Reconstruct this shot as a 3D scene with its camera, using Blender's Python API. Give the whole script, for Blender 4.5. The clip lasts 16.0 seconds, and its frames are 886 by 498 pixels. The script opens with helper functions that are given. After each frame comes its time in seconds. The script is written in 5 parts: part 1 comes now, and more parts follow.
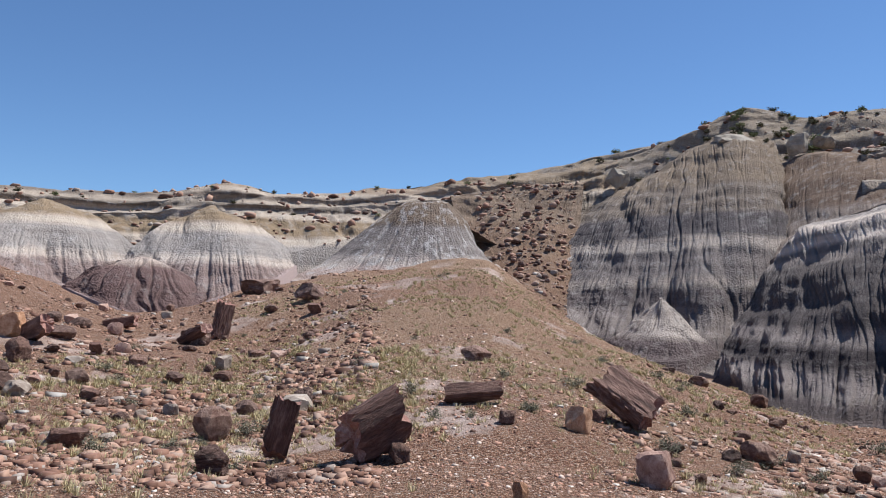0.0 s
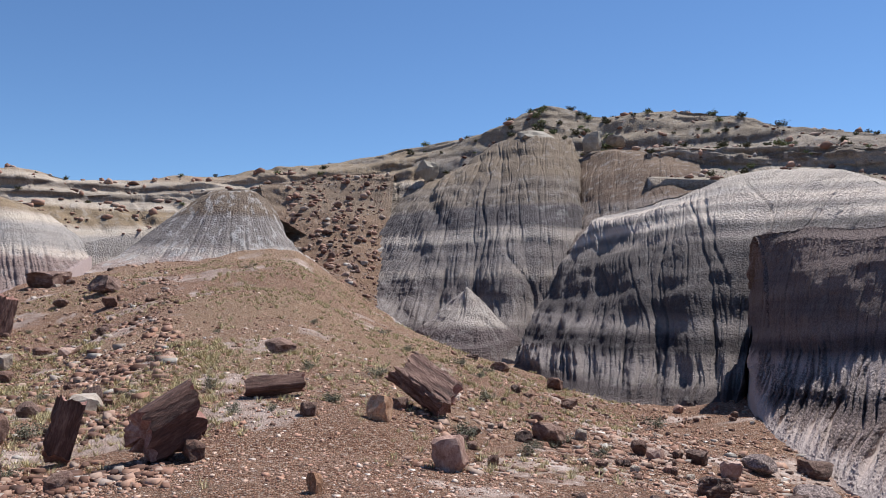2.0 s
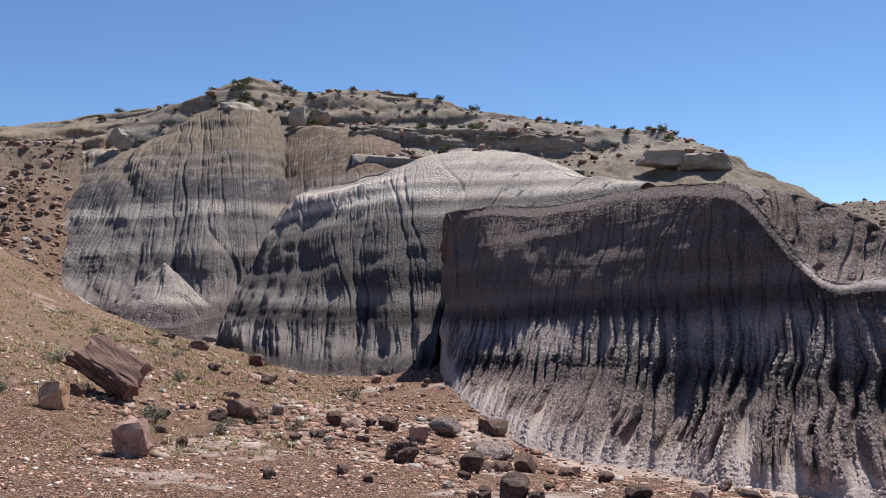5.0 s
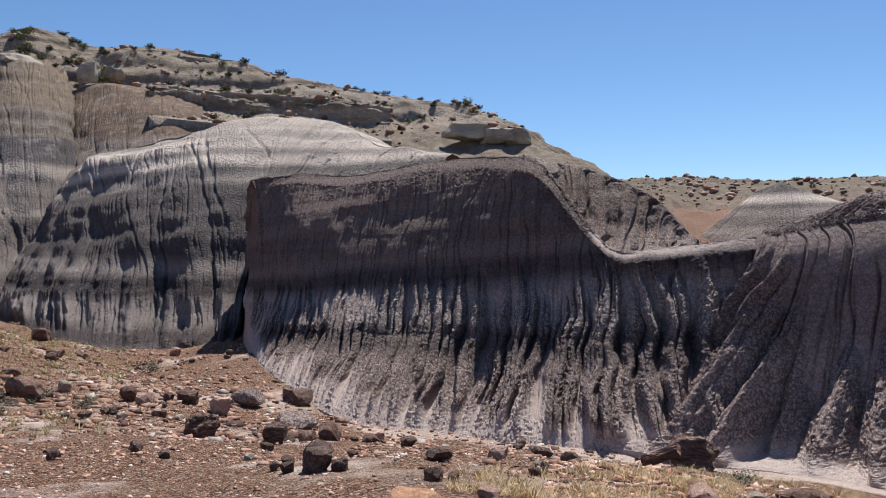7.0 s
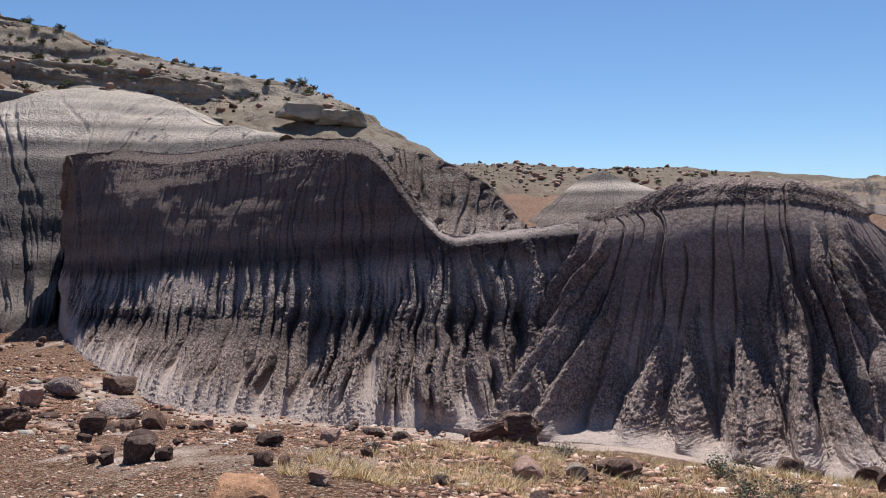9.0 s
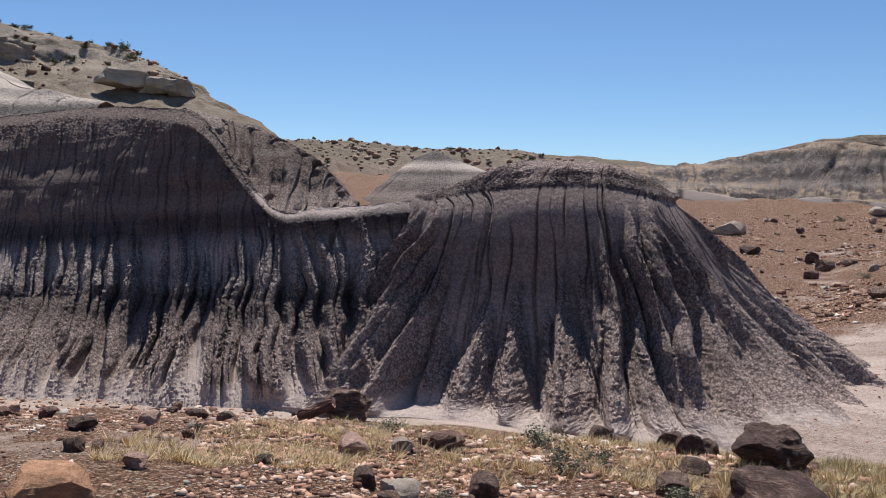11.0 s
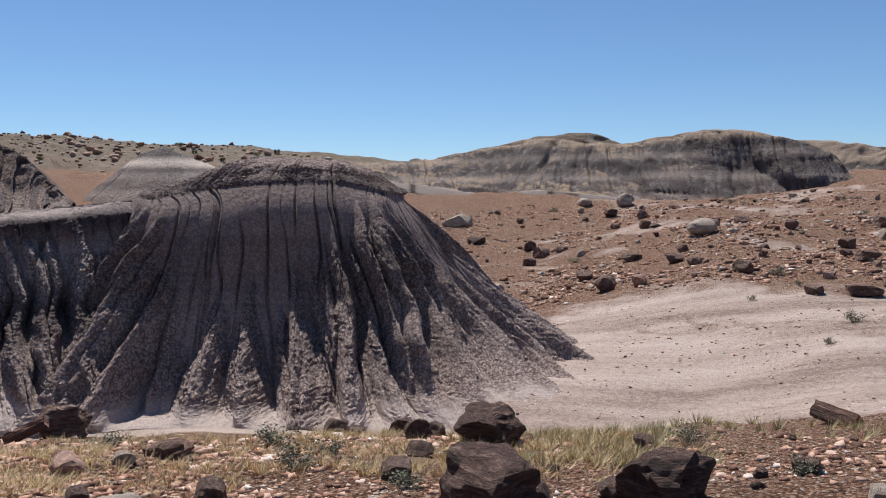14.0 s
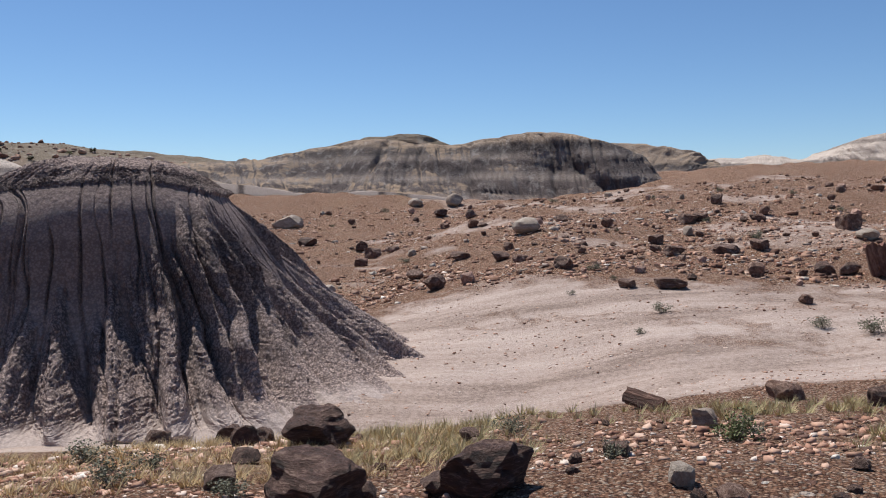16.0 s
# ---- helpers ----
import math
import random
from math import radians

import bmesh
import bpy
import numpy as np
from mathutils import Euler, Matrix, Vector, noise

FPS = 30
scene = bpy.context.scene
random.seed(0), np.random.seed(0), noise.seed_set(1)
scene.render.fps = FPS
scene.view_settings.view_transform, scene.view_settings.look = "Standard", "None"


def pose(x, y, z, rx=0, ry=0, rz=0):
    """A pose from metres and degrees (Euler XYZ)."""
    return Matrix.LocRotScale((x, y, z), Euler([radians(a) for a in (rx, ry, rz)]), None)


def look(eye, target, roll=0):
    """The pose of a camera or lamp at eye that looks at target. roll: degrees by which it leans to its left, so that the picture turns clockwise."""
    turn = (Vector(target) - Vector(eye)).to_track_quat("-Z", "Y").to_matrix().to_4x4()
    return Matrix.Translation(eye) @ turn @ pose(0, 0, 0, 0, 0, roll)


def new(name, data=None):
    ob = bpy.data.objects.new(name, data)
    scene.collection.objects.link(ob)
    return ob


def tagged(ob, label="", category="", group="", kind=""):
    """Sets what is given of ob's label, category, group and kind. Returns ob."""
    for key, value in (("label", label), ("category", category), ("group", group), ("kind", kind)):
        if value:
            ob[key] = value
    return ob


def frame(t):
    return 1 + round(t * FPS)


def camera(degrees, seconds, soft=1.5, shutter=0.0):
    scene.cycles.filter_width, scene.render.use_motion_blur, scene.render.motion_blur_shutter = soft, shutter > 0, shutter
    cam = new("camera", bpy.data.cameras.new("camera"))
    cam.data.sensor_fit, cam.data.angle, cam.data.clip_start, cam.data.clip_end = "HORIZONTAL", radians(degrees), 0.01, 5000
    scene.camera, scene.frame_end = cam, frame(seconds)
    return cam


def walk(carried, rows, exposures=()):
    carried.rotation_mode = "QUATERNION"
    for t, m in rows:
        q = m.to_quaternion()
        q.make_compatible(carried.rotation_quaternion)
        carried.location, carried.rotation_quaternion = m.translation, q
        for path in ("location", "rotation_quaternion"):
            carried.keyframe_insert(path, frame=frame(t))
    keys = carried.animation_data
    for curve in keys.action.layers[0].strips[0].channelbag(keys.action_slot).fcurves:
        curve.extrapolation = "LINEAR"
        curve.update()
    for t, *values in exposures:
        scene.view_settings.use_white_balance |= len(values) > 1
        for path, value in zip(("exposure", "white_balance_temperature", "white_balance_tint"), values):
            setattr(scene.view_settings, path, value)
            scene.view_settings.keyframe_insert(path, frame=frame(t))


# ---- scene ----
# ---- camera ----
EYE = 1.65
WALK = (
    (0, 0.0, 0.0, 0.0, 0.0, 4.32, 0.86), (0.5, 0.049, -0.02, 0.006, 3.28, 4.36, 0.86),
    (1, 0.101, -0.043, 0.008, 6.65, 4.25, 0.64), (1.5, 0.154, -0.067, 0.008, 9.74, 4.02, 0.29),
    (2, 0.207, -0.091, 0.009, 12.64, 3.78, 0.04), (2.5, 0.259, -0.115, 0.008, 15.66, 3.57, -0.12),
    (3, 0.313, -0.138, 0.004, 18.85, 3.35, -0.23), (3.5, 0.361, -0.158, 0.0, 22.13, 3.06, -0.44),
    (4, 0.4, -0.171, -0.004, 25.43, 2.73, -0.64), (4.2, 0.41, -0.173, -0.005, 26.78, 2.62, -0.7),
    (6.3, 0.469, -0.155, -0.011, 40.85, 0.51, -0.76), (6.5, 0.473, -0.154, -0.013, 42.1, 0.28, -0.73),
    (7, 0.481, -0.152, -0.02, 45.2, -0.25, -0.59), (7.5, 0.488, -0.152, -0.024, 48.31, -0.68, -0.39),
    (8, 0.494, -0.153, -0.026, 51.0, -0.97, -0.28), (8.5, 0.495, -0.154, -0.028, 53.68, -1.2, -0.19),
    (9, 0.497, -0.161, -0.031, 56.32, -1.46, -0.05), (9.2, 0.497, -0.165, -0.031, 57.43, -1.58, 0.02),
    (11.3, 0.505, -0.226, -0.032, 69.28, -2.99, 1.06), (11.5, 0.505, -0.234, -0.032, 70.45, -3.05, 1.03),
    (12, 0.503, -0.259, -0.032, 73.29, -3.18, 0.92), (12.5, 0.5, -0.286, -0.031, 76.12, -3.25, 0.68),
    (13, 0.493, -0.314, -0.027, 79.05, -3.24, 0.43), (13.5, 0.482, -0.347, -0.022, 82.04, -3.13, 0.17),
    (14, 0.47, -0.375, -0.019, 85.01, -2.98, -0.04), (14.5, 0.464, -0.4, -0.017, 87.93, -2.86, -0.21),
    (15, 0.459, -0.423, -0.014, 90.76, -2.83, -0.35), (15.5, 0.453, -0.439, -0.013, 93.52, -2.91, -0.39),
    (16, 0.447, -0.448, -0.014, 96.28, -2.99, -0.35))
cam = camera(55.25, 16.0, soft=1.0)


def heading(az, el):
    a, e = radians(az), radians(el)
    return Vector((math.sin(a) * math.cos(e), math.cos(a) * math.cos(e), math.sin(e)))


rows = []
for t, x, y, z, az, el, roll in WALK:
    eye = Vector((x, y, EYE + z))
    rows.append((t, look(eye, eye + heading(az, el), roll)))
walk(cam, rows, exposures=((0, 0.45, 5900, 8), (4, 0.46, 5980, 8), (7, 0.4, 6150, 8), (9, 0.33, 6180, 8), (16, 0.2, 6160, 8)))

# ---- daylight ----
SUN_AZ, SUN_EL = 64.0, 60.0
world = bpy.data.worlds.new("clear_sky")
scene.world = world
world.use_nodes = True
wn = world.node_tree
sky = wn.nodes.new("ShaderNodeTexSky")
sky.sky_type = "NISHITA"
sky.sun_disc = False
sky.sun_elevation, sky.sun_rotation = radians(SUN_EL), radians(SUN_AZ)
sky.altitude, sky.dust_density, sky.ozone_density = 1700, 0.0, 6.0
wn.links.new(sky.outputs[0], wn.nodes["Background"].inputs[0])
wn.nodes["Background"].inputs[1].default_value = 0.085
sun = new("sun", bpy.data.lights.new("sun", "SUN"))
sun.data.energy, sun.data.angle, sun.data.color = 5.0, radians(0.53), (1.0, 0.95, 0.87)
sun.matrix_world = look(heading(SUN_AZ, SUN_EL) * 100, (0, 0, 0))


# ---- noise over arrays ----
def lattice(i, j, k, seed):
    n = (i * 374761393 + j * 668265263 + k * 2147483647 + seed * 1274126177) & 0xFFFFFFFF
    n = ((n ^ (n >> 13)) * 1274126177) & 0xFFFFFFFF
    return ((n ^ (n >> 16)) & 0xFFFF) / 65535.0


def vnoise(x, y, seed=0):
    """Smooth noise from -1 to 1 over two arrays."""
    xi, yi = np.floor(x).astype(np.int64), np.floor(y).astype(np.int64)
    fx, fy = x - xi, y - yi
    fx, fy = fx * fx * fx * (fx * (fx * 6 - 15) + 10), fy * fy * fy * (fy * (fy * 6 - 15) + 10)
    a, b = lattice(xi, yi, 0, seed), lattice(xi + 1, yi, 0, seed)
    c, d = lattice(xi, yi + 1, 0, seed), lattice(xi + 1, yi + 1, 0, seed)
    return 2 * (a + (b - a) * fx + (c - a) * fy + (a - b - c + d) * fx * fy) - 1


def fbm(x, y, octaves=4, seed=0, gain=0.5):
    total, amp = 0, 1.0
    for o in range(octaves):
        total = total + amp * vnoise(x * 2 ** o + 17.3 * o, y * 2 ** o - 9.1 * o, seed + o)
        amp *= gain
    return total


def smooth(a, b, x):
    t = np.clip((x - a) / (b - a), 0, 1)
    return t * t * (3 - 2 * t)


def at(az, dist, el):
    """A point by bearing, distance over the ground and angle above eye level."""
    return (dist * math.sin(radians(az)), dist * math.cos(radians(az)), EYE + dist * math.tan(radians(el)))


def resample(points, n, order=None):
    """n points along a smooth curve through the given points; round a closed ring at the given steps."""
    p = np.array(points, float)
    m = len(p)
    closed = order is not None
    if closed:
        ext = np.vstack([p[-1:], p, p[:2]])
        u = order
    else:
        ext = np.vstack([2 * p[0] - p[1], p, 2 * p[-1] - p[-2]])
        u = np.linspace(0, m - 1, n)
    i = np.minimum(np.floor(u).astype(int), m - 1 if closed else m - 2)
    f = (u - i)[:, None]
    p0, p1, p2, p3 = ext[i], ext[i + 1], ext[i + 2], ext[i + 3]
    return 0.5 * (2 * p1 + (p2 - p0) * f + (2 * p0 - 5 * p1 + 4 * p2 - p3) * f ** 2 + (3 * p1 - p0 - 3 * p2 + p3) * f ** 3)


def grid_mesh(name, verts, nu, nv, rounded=True):
    """A sheet of nv rows of nu vertices."""
    me = bpy.data.meshes.new(name)
    i, j = np.meshgrid(np.arange(nu - 1), np.arange(nv - 1))
    a = (j * nu + i).ravel()
    faces = np.stack([a, a + 1, a + 1 + nu, a + nu], 1)
    me.vertices.add(nu * nv)
    me.vertices.foreach_set("co", verts.reshape(-1).astype(np.float32))
    me.loops.add(faces.size)
    me.loops.foreach_set("vertex_index", faces.ravel().astype(np.int32))
    me.polygons.add(len(faces))
    me.polygons.foreach_set("loop_start", (np.arange(len(faces)) * 4).astype(np.int32))
    me.polygons.foreach_set("use_smooth", np.full(len(faces), rounded))
    me.update(calc_edges=True)
    me.validate()
    return me


def normals(v):
    du, dv = np.gradient(v, axis=1), np.gradient(v, axis=0)
    n = np.cross(du, dv)
    return n / (np.linalg.norm(n, axis=2, keepdims=True) + 1e-9)


SAG = ((0, 0), (0.2, 0.1), (0.4, 0.26), (0.6, 0.47), (0.8, 0.73), (0.93, 0.93), (1, 1))
LEDGES = ((0, 0), (0.12, 0.08), (0.3, 0.3), (0.45, 0.5), (0.52, 0.56), (0.56, 0.70), (0.70, 0.75), (0.73, 0.85), (0.88, 0.91), (1, 1))
DOME = ((0, 0), (0.05, 0.05), (0.13, 0.18), (0.25, 0.38), (0.4, 0.57), (0.6, 0.76), (0.8, 0.9), (1, 1))
HILL = ((0, 0), (0.1, 0.07), (0.2, 0.17), (0.32, 0.32), (0.44, 0.48), (0.56, 0.62), (0.7, 0.77), (0.85, 0.91), (1, 1))
CLAY = ((0, 0), (0.12, 0.04), (0.28, 0.15), (0.5, 0.42), (0.72, 0.72), (0.9, 0.94), (1, 1))


def network(nu, nv, ds, length, spacing, depth, seed, steep=0.95):
    """Depth of a net of V-shaped rills that gather on their way down a face (rows from the foot up)."""
    s = np.arange(nu)[None] * ds
    z = np.linspace(0, length, nv)[:, None] * np.ones((1, nu))
    s = s + 0.15 * spacing * fbm(s / spacing / 1.5, z / spacing / 4, 2, seed + 8)
    u = vnoise(s / spacing, z / (9 * spacing), seed) + 0.6 * vnoise(s / (3.1 * spacing), z / (16 * spacing), seed + 1)
    u = u + 0.22 * vnoise(s / (0.42 * spacing), z / (4 * spacing), seed + 2)
    g = np.gradient(u, axis=1) / ds * spacing
    rng = np.random.default_rng(seed)
    flow = np.zeros((nv, nu))
    carry = np.zeros(nu)
    idx = np.arange(nu)
    pull = max(0.22, 1.5 * spacing / (ds * nv))
    for j in range(nv - 1, -1, -1):
        carry = carry + 1.0
        flow[j] = carry
        step = (-np.sign(g[j]) * np.floor(np.minimum(np.abs(g[j]) * pull, 4) + rng.random(nu))).astype(int)
        nxt = np.zeros(nu)
        np.add.at(nxt, np.clip(idx + step, 0, nu - 1), carry)
        carry = nxt
    a = flow * ds / spacing / nv
    d = depth * np.minimum(a ** 0.5, 2.4)
    fall = steep * ds
    for _ in range(int(min(60, 2.4 * depth / fall))):
        e = d.copy()
        e[:, 1:] = np.maximum(e[:, 1:], d[:, :-1] - fall)
        e[:, :-1] = np.maximum(e[:, :-1], d[:, 1:] - fall)
        d = e
    e = np.pad(d, 1, mode="edge")
    return 0.4 * d + 0.15 * (e[:-2, 1:-1] + e[2:, 1:-1] + e[1:-1, :-2] + e[1:-1, 2:])


def spurs(s, z, base, low, high, size, out, side, seed):
    """Rounded spurs leaning on a wall: metres outward, each with its own apex height, meeting in sharp notches, with rills fanning down from the apex."""
    k = np.floor(s / size)
    best, second, turn = np.zeros_like(s), np.zeros_like(s) - 9, np.zeros_like(s)
    for o in (-2, -1, 0, 1, 2):
        i = (k + o).astype(np.int64)
        mid = (i + 0.5 + 0.7 * (lattice(i, 1, 0, seed) - 0.5)) * size
        apex = low + (high - low) * lattice(i, 2, 0, seed)
        lean = 0.5 * (lattice(i, 3, 0, seed) - 0.5) * (apex - z) * (size < 1)
        tall = np.clip(apex - z, 0, apex - base)
        off = s - mid - 0.35 * lean
        one = out * tall - side * (0.75 + 0.5 * lattice(i, 4, 0, seed)) * off * off / (0.42 * size)
        second = np.maximum(second, np.minimum(best, one))
        turn = np.where(one > best, off / (tall + 0.25 * size) * 2.3 + 0.5 * lattice(i, 5, 0, seed), turn)
        best = np.maximum(best, one)
    slot = 0.16 * size * smooth(0.10 * size + 0.02, 0.0, best - second) * smooth(0.0, 0.1, second)
    fan = np.abs((turn % 1.0) - 0.5) * 2
    rill = 0.15 * size * smooth(0.7, 1.0, fan) * smooth(0.15 * size, 0.7 * size, best)
    return np.maximum(best - slot - rill, 0)


def setback(z, beds):
    """How far a face has drawn back by each height, from beds given as upper height and slope in degrees."""
    tops = [-9.0] + [b[0] for b in beds]
    back = [0.0]
    for (low, high), (_, slope) in zip(zip(tops, tops[1:]), beds):
        back.append(back[-1] + (high - low) / math.tan(radians(slope)))
    return np.interp(z, tops, back)


def balanced(push, z):
    """The spurs' reach less its mean at each height, so that they stand out from a face and cut into it alike."""
    step = np.round((z - z.min()) * 8).astype(int)
    total, count = np.bincount(step.ravel(), push.ravel()), np.bincount(step.ravel())
    return push - np.interp((z - z.min()) * 8, np.arange(len(total)), total / np.maximum(count, 1))


def creases(s, z, size, depth, width, seed, straight=0.25):
    """Narrow rills that run down a face side by side, wandering and breaking off: metres inward."""
    k = np.floor(s / size)
    cut = np.zeros_like(s)
    for o in (-1, 0, 1, 2):
        i = (k + o).astype(np.int64)
        line = (i + 0.75 * (lattice(i, 6, 0, seed) - 0.5)) * size + straight * size * vnoise(i * 3.7, z / (2.2 * size), seed + 1)
        deep = depth * smooth(-0.45, 0.5, vnoise(i * 5.3 + 0.5, z / (4 * size) + i * 1.7, seed + 2))
        cut = np.maximum(cut, deep * np.maximum(1 - np.abs(s - line) / (width * (0.6 + deep / depth * 0.6)), 0))
    return cut


def dip(x, y):
    return 0.066 * (y - 4.1)


def crust(a, b, size, seed):
    """Crumbly lumps, about -0.5 to 1, thicker in some patches than in others."""
    lump = (np.abs(vnoise(a / size, b / size, seed)) - 0.3) + 0.6 * (np.abs(vnoise(a / size * 2.1, b / size * 2.1, seed + 1)) - 0.3)
    return lump * (0.35 + 0.65 * smooth(-0.25, 0.3, fbm(a / (5 * size), b / (9 * size), 3, seed + 2)))


def landform(name, foot, crest, nu, nv, material, profile=CLAY, back=(8, -2.5), spacing=1.0, depth=0.3, lumps=0.3,
             seed=1, rough=0.06, sink=4.0, label="", category="hill", spur=0.5, lump_size=5.0, apron=0.1, fade=(0.84, 1.04), lit_rim=0.0, bench=0.05, tiers=(), tilt=0.0, rills=(), crumbs=0.0, beds=()):
    """A hill whose face runs from a foot line up to a crest line, with rills down it, and a slope behind."""
    f, c = resample(foot, nu), resample(crest, nu)
    q = np.array([p[0] for p in profile]), np.array([p[1] for p in profile])
    nf = int(nv * 0.84)
    h0 = np.linspace(0, 1, nf)
    qs = np.interp(h0, np.linspace(0, 1, len(q[0])), q[0])
    hs = np.interp(h0, np.linspace(0, 1, len(q[1])), q[1])
    w = max(2, nf // 22)
    ker = np.hanning(2 * w + 1)
    ker /= ker.sum()
    qs, hs = (np.convolve(np.pad(a, w, mode="reflect", reflect_type="odd"), ker, "valid") for a in (qs, hs))
    if beds:
        hs = h0
    zs = f[None, :, 2] * (1 - hs)[:, None] + c[None, :, 2] * hs[:, None]
    qs = np.repeat(qs[:, None], nu, 1)
    if beds:
        level = zs - EYE + tilt * dip(f[None, :, 0], f[None, :, 1])
        reach = setback(level, beds) + 0.5 * smooth(0.93, 1.0, hs)[:, None]
        qs = (reach - reach[:1]) / (reach[-1:] - reach[:1])
    face = f[None] * (1 - qs)[:, :, None] + c[None] * qs[:, :, None]
    face[:, :, 2] = zs
    out = c - f
    out[:, 2] = 0
    out /= np.linalg.norm(out, axis=1, keepdims=True)
    nb = nv - nf - 2
    b = np.linspace(0, 1, nb + 1)[1:]
    behind = c[None] + out[None] * (b * back[0])[:, None, None]
    behind[:, :, 2] += (back[1] * b ** 1.6)[:, None]
    skirt = f[None] - out[None] * 0.6
    skirt[:, :, 2] -= sink
    low = behind[-1:] + out[None] * 4
    low[:, :, 2] -= 8
    v = np.vstack([skirt, face, behind, low])
    s = np.concatenate([[0], np.cumsum(np.linalg.norm(np.diff(f[:, :2] * 0.6 + c[:, :2] * 0.4, axis=0), axis=1))])
    S = np.repeat(s[None], nv, 0)
    H = np.concatenate([[0], h0, 1 + b, [2.2]])[:, None] * np.ones((1, nu))
    n = normals(v)
    reach = 0.10 * fbm(S / (6 * spacing), H * 2, 3, seed + 12)
    amount = smooth(0.0, 0.13, H) * (1 - smooth(fade[0], fade[1], H + reach) * 0.9)
    height = np.linalg.norm(c - f, axis=1)[None]
    run = float(np.median(height))
    cut = np.zeros_like(H)
    cut[1:nf + 1] = network(nu, nf, s[-1] / nu, run, spacing, depth, seed, 1.3) 
    gully = np.abs(vnoise(S / (3.6 * spacing) + 0.8 * fbm(S / (6 * spacing), H * 1.3, 2, seed + 51), H * 1.1, seed + 50))
    gully = np.maximum(1 - gully / 0.42, 0) + 0.25 * np.maximum(1 - np.abs(vnoise(S / (1.9 * spacing), H * 1.7, seed + 53)) / 0.3, 0)
    cut[1:nf + 1] += (spur * gully * (1 - 0.45 * np.clip(H, 0, 1)))[1:nf + 1]
    cut[nf + 1:] = cut[nf] * (1 - smooth(1.0, 1.25, H[nf + 1:]))
    d = (0.3 * (depth + spur) - cut) * amount
    zz = v[:, :, 2] + 0.3 * fbm(v[:, :, 0] / 9, v[:, :, 1] / 9, 2, seed + 30)
    rate = 2.1 * (0.05 / bench) ** 0.5
    d = d + bench * (vnoise(zz * rate, zz * 0, seed + 31) + 0.5 * vnoise(zz * 2.4 * rate, zz * 0, seed + 32)) * smooth(0.1, 0.25, H)
    d = d + lumps * fbm(S / lump_size + seed, H * height / lump_size, 4, seed + 5) * smooth(0, 0.2, H)
    d = d + rough * crust(S, H * height, max(0.16, 2.6 * s[-1] / nu), seed + 7) * smooth(0.03, 0.13, H) * (1 - 0.6 * smooth(0.9, 1.0, H))
    n = n * np.where(n[:, :, 2:] > 0, 1.0, -1.0)
    n[:, :, 2] *= 0.45
    bed = v[:, :, 2] - EYE + tilt * dip(v[:, :, 0], v[:, :, 1])
    stack = [spurs(S + 0.12 * fbm(S, bed, 3, seed + 20), bed, *tier, seed + 21 + k) for k, tier in enumerate(tiers)]
    push = sum(stack) * (H < 1) if tiers else np.zeros_like(H)
    lean = balanced(push, bed) * smooth(0.0, 0.14, H) * smooth(1.02, 0.92, H)
    for k, (size, deep, width, *bend) in enumerate(rills):
        d = d - creases(S + 0.3 * size * fbm(S / (3 * size), H * 3, 2, seed + 60 + k), bed, size, deep, width, seed + 70 + 5 * k, *bend) * smooth(0.03, 0.12, H) * (1 - smooth(0.9, 1.0, H))
    d = d + crumbs * crust(S, H * height, 0.07, seed + 90) * smooth(0.05, 0.3, push + 0.25 * (H > 0.85)) * (H < 1.05)
    v = v + n * d[:, :, None]
    v[:, :, :2] -= out[None, :, :2] * lean[:, :, None]
    me = grid_mesh(name, v, nu, nv, not beds)
    ridge = np.clip(cut / (1.2 * depth + 0.8 * spur), 0, 1)
    pale = 0 * H if apron <= 0 else smooth(apron, apron * 0.3, H + 0.03 * fbm(S / 1.5, H * 8, 3, seed + 6) + apron * (0.35 - 1.1 * ridge))
    if tilt:
        edge = 0.075 + 0.33 / np.maximum(c[None, :, 2] - f[None, :, 2], 2)
        pale = smooth(edge + 0.04, edge - 0.05, H + 0.04 * fbm(S / 0.8, H * 8, 3, seed + 6) + 0.10 * (np.clip(push / 0.5, 0, 1) - 0.6))
    # sunlit crest top painted in with the pale apron tint
    pale = np.maximum(pale, lit_rim * smooth(1.10, 1.03, H) * smooth(0.94, 0.985, H + 0.02 * fbm(S / 1.2, H * 9, 3, seed + 13)) * smooth(2.1, 1.75, v[:, :, 2]))
    me.attributes.new("apron", "FLOAT", "POINT").data.foreach_set("value", pale.ravel().astype(np.float32))
    if beds:
        sheer = smooth(0.16, 0.03, push) * smooth(0.97, 0.9, H)
        me.attributes.new("sheer", "FLOAT", "POINT").data.foreach_set("value", sheer.ravel().astype(np.float32))
    me.materials.append(material)
    return tagged(new(name, me), label, category, kind="structure")


# ---- materials ----
def shader(name, rough=0.95, spec=0.15):
    m = bpy.data.materials.new(name)
    m.use_nodes = True
    nt = m.node_tree
    p = nt.nodes["Principled BSDF"]
    p.inputs["Roughness"].default_value = rough
    p.inputs["Specular IOR Level"].default_value = spec
    return m, nt, p


def node(nt, kind, **values):
    n = nt.nodes.new(kind)
    for k, v in values.items():
        n.inputs[k.replace("_", " ")].default_value = v
    return n


def ramp(nt, fac, stops):
    r = nt.nodes.new("ShaderNodeValToRGB")
    el = r.color_ramp.elements
    while len(el) < len(stops):
        el.new(0.5)
    for e, (p, c) in zip(el, stops):
        e.position, e.color = p, (*c, 1)
    nt.links.new(fac, r.inputs[0])
    return r.outputs[0]


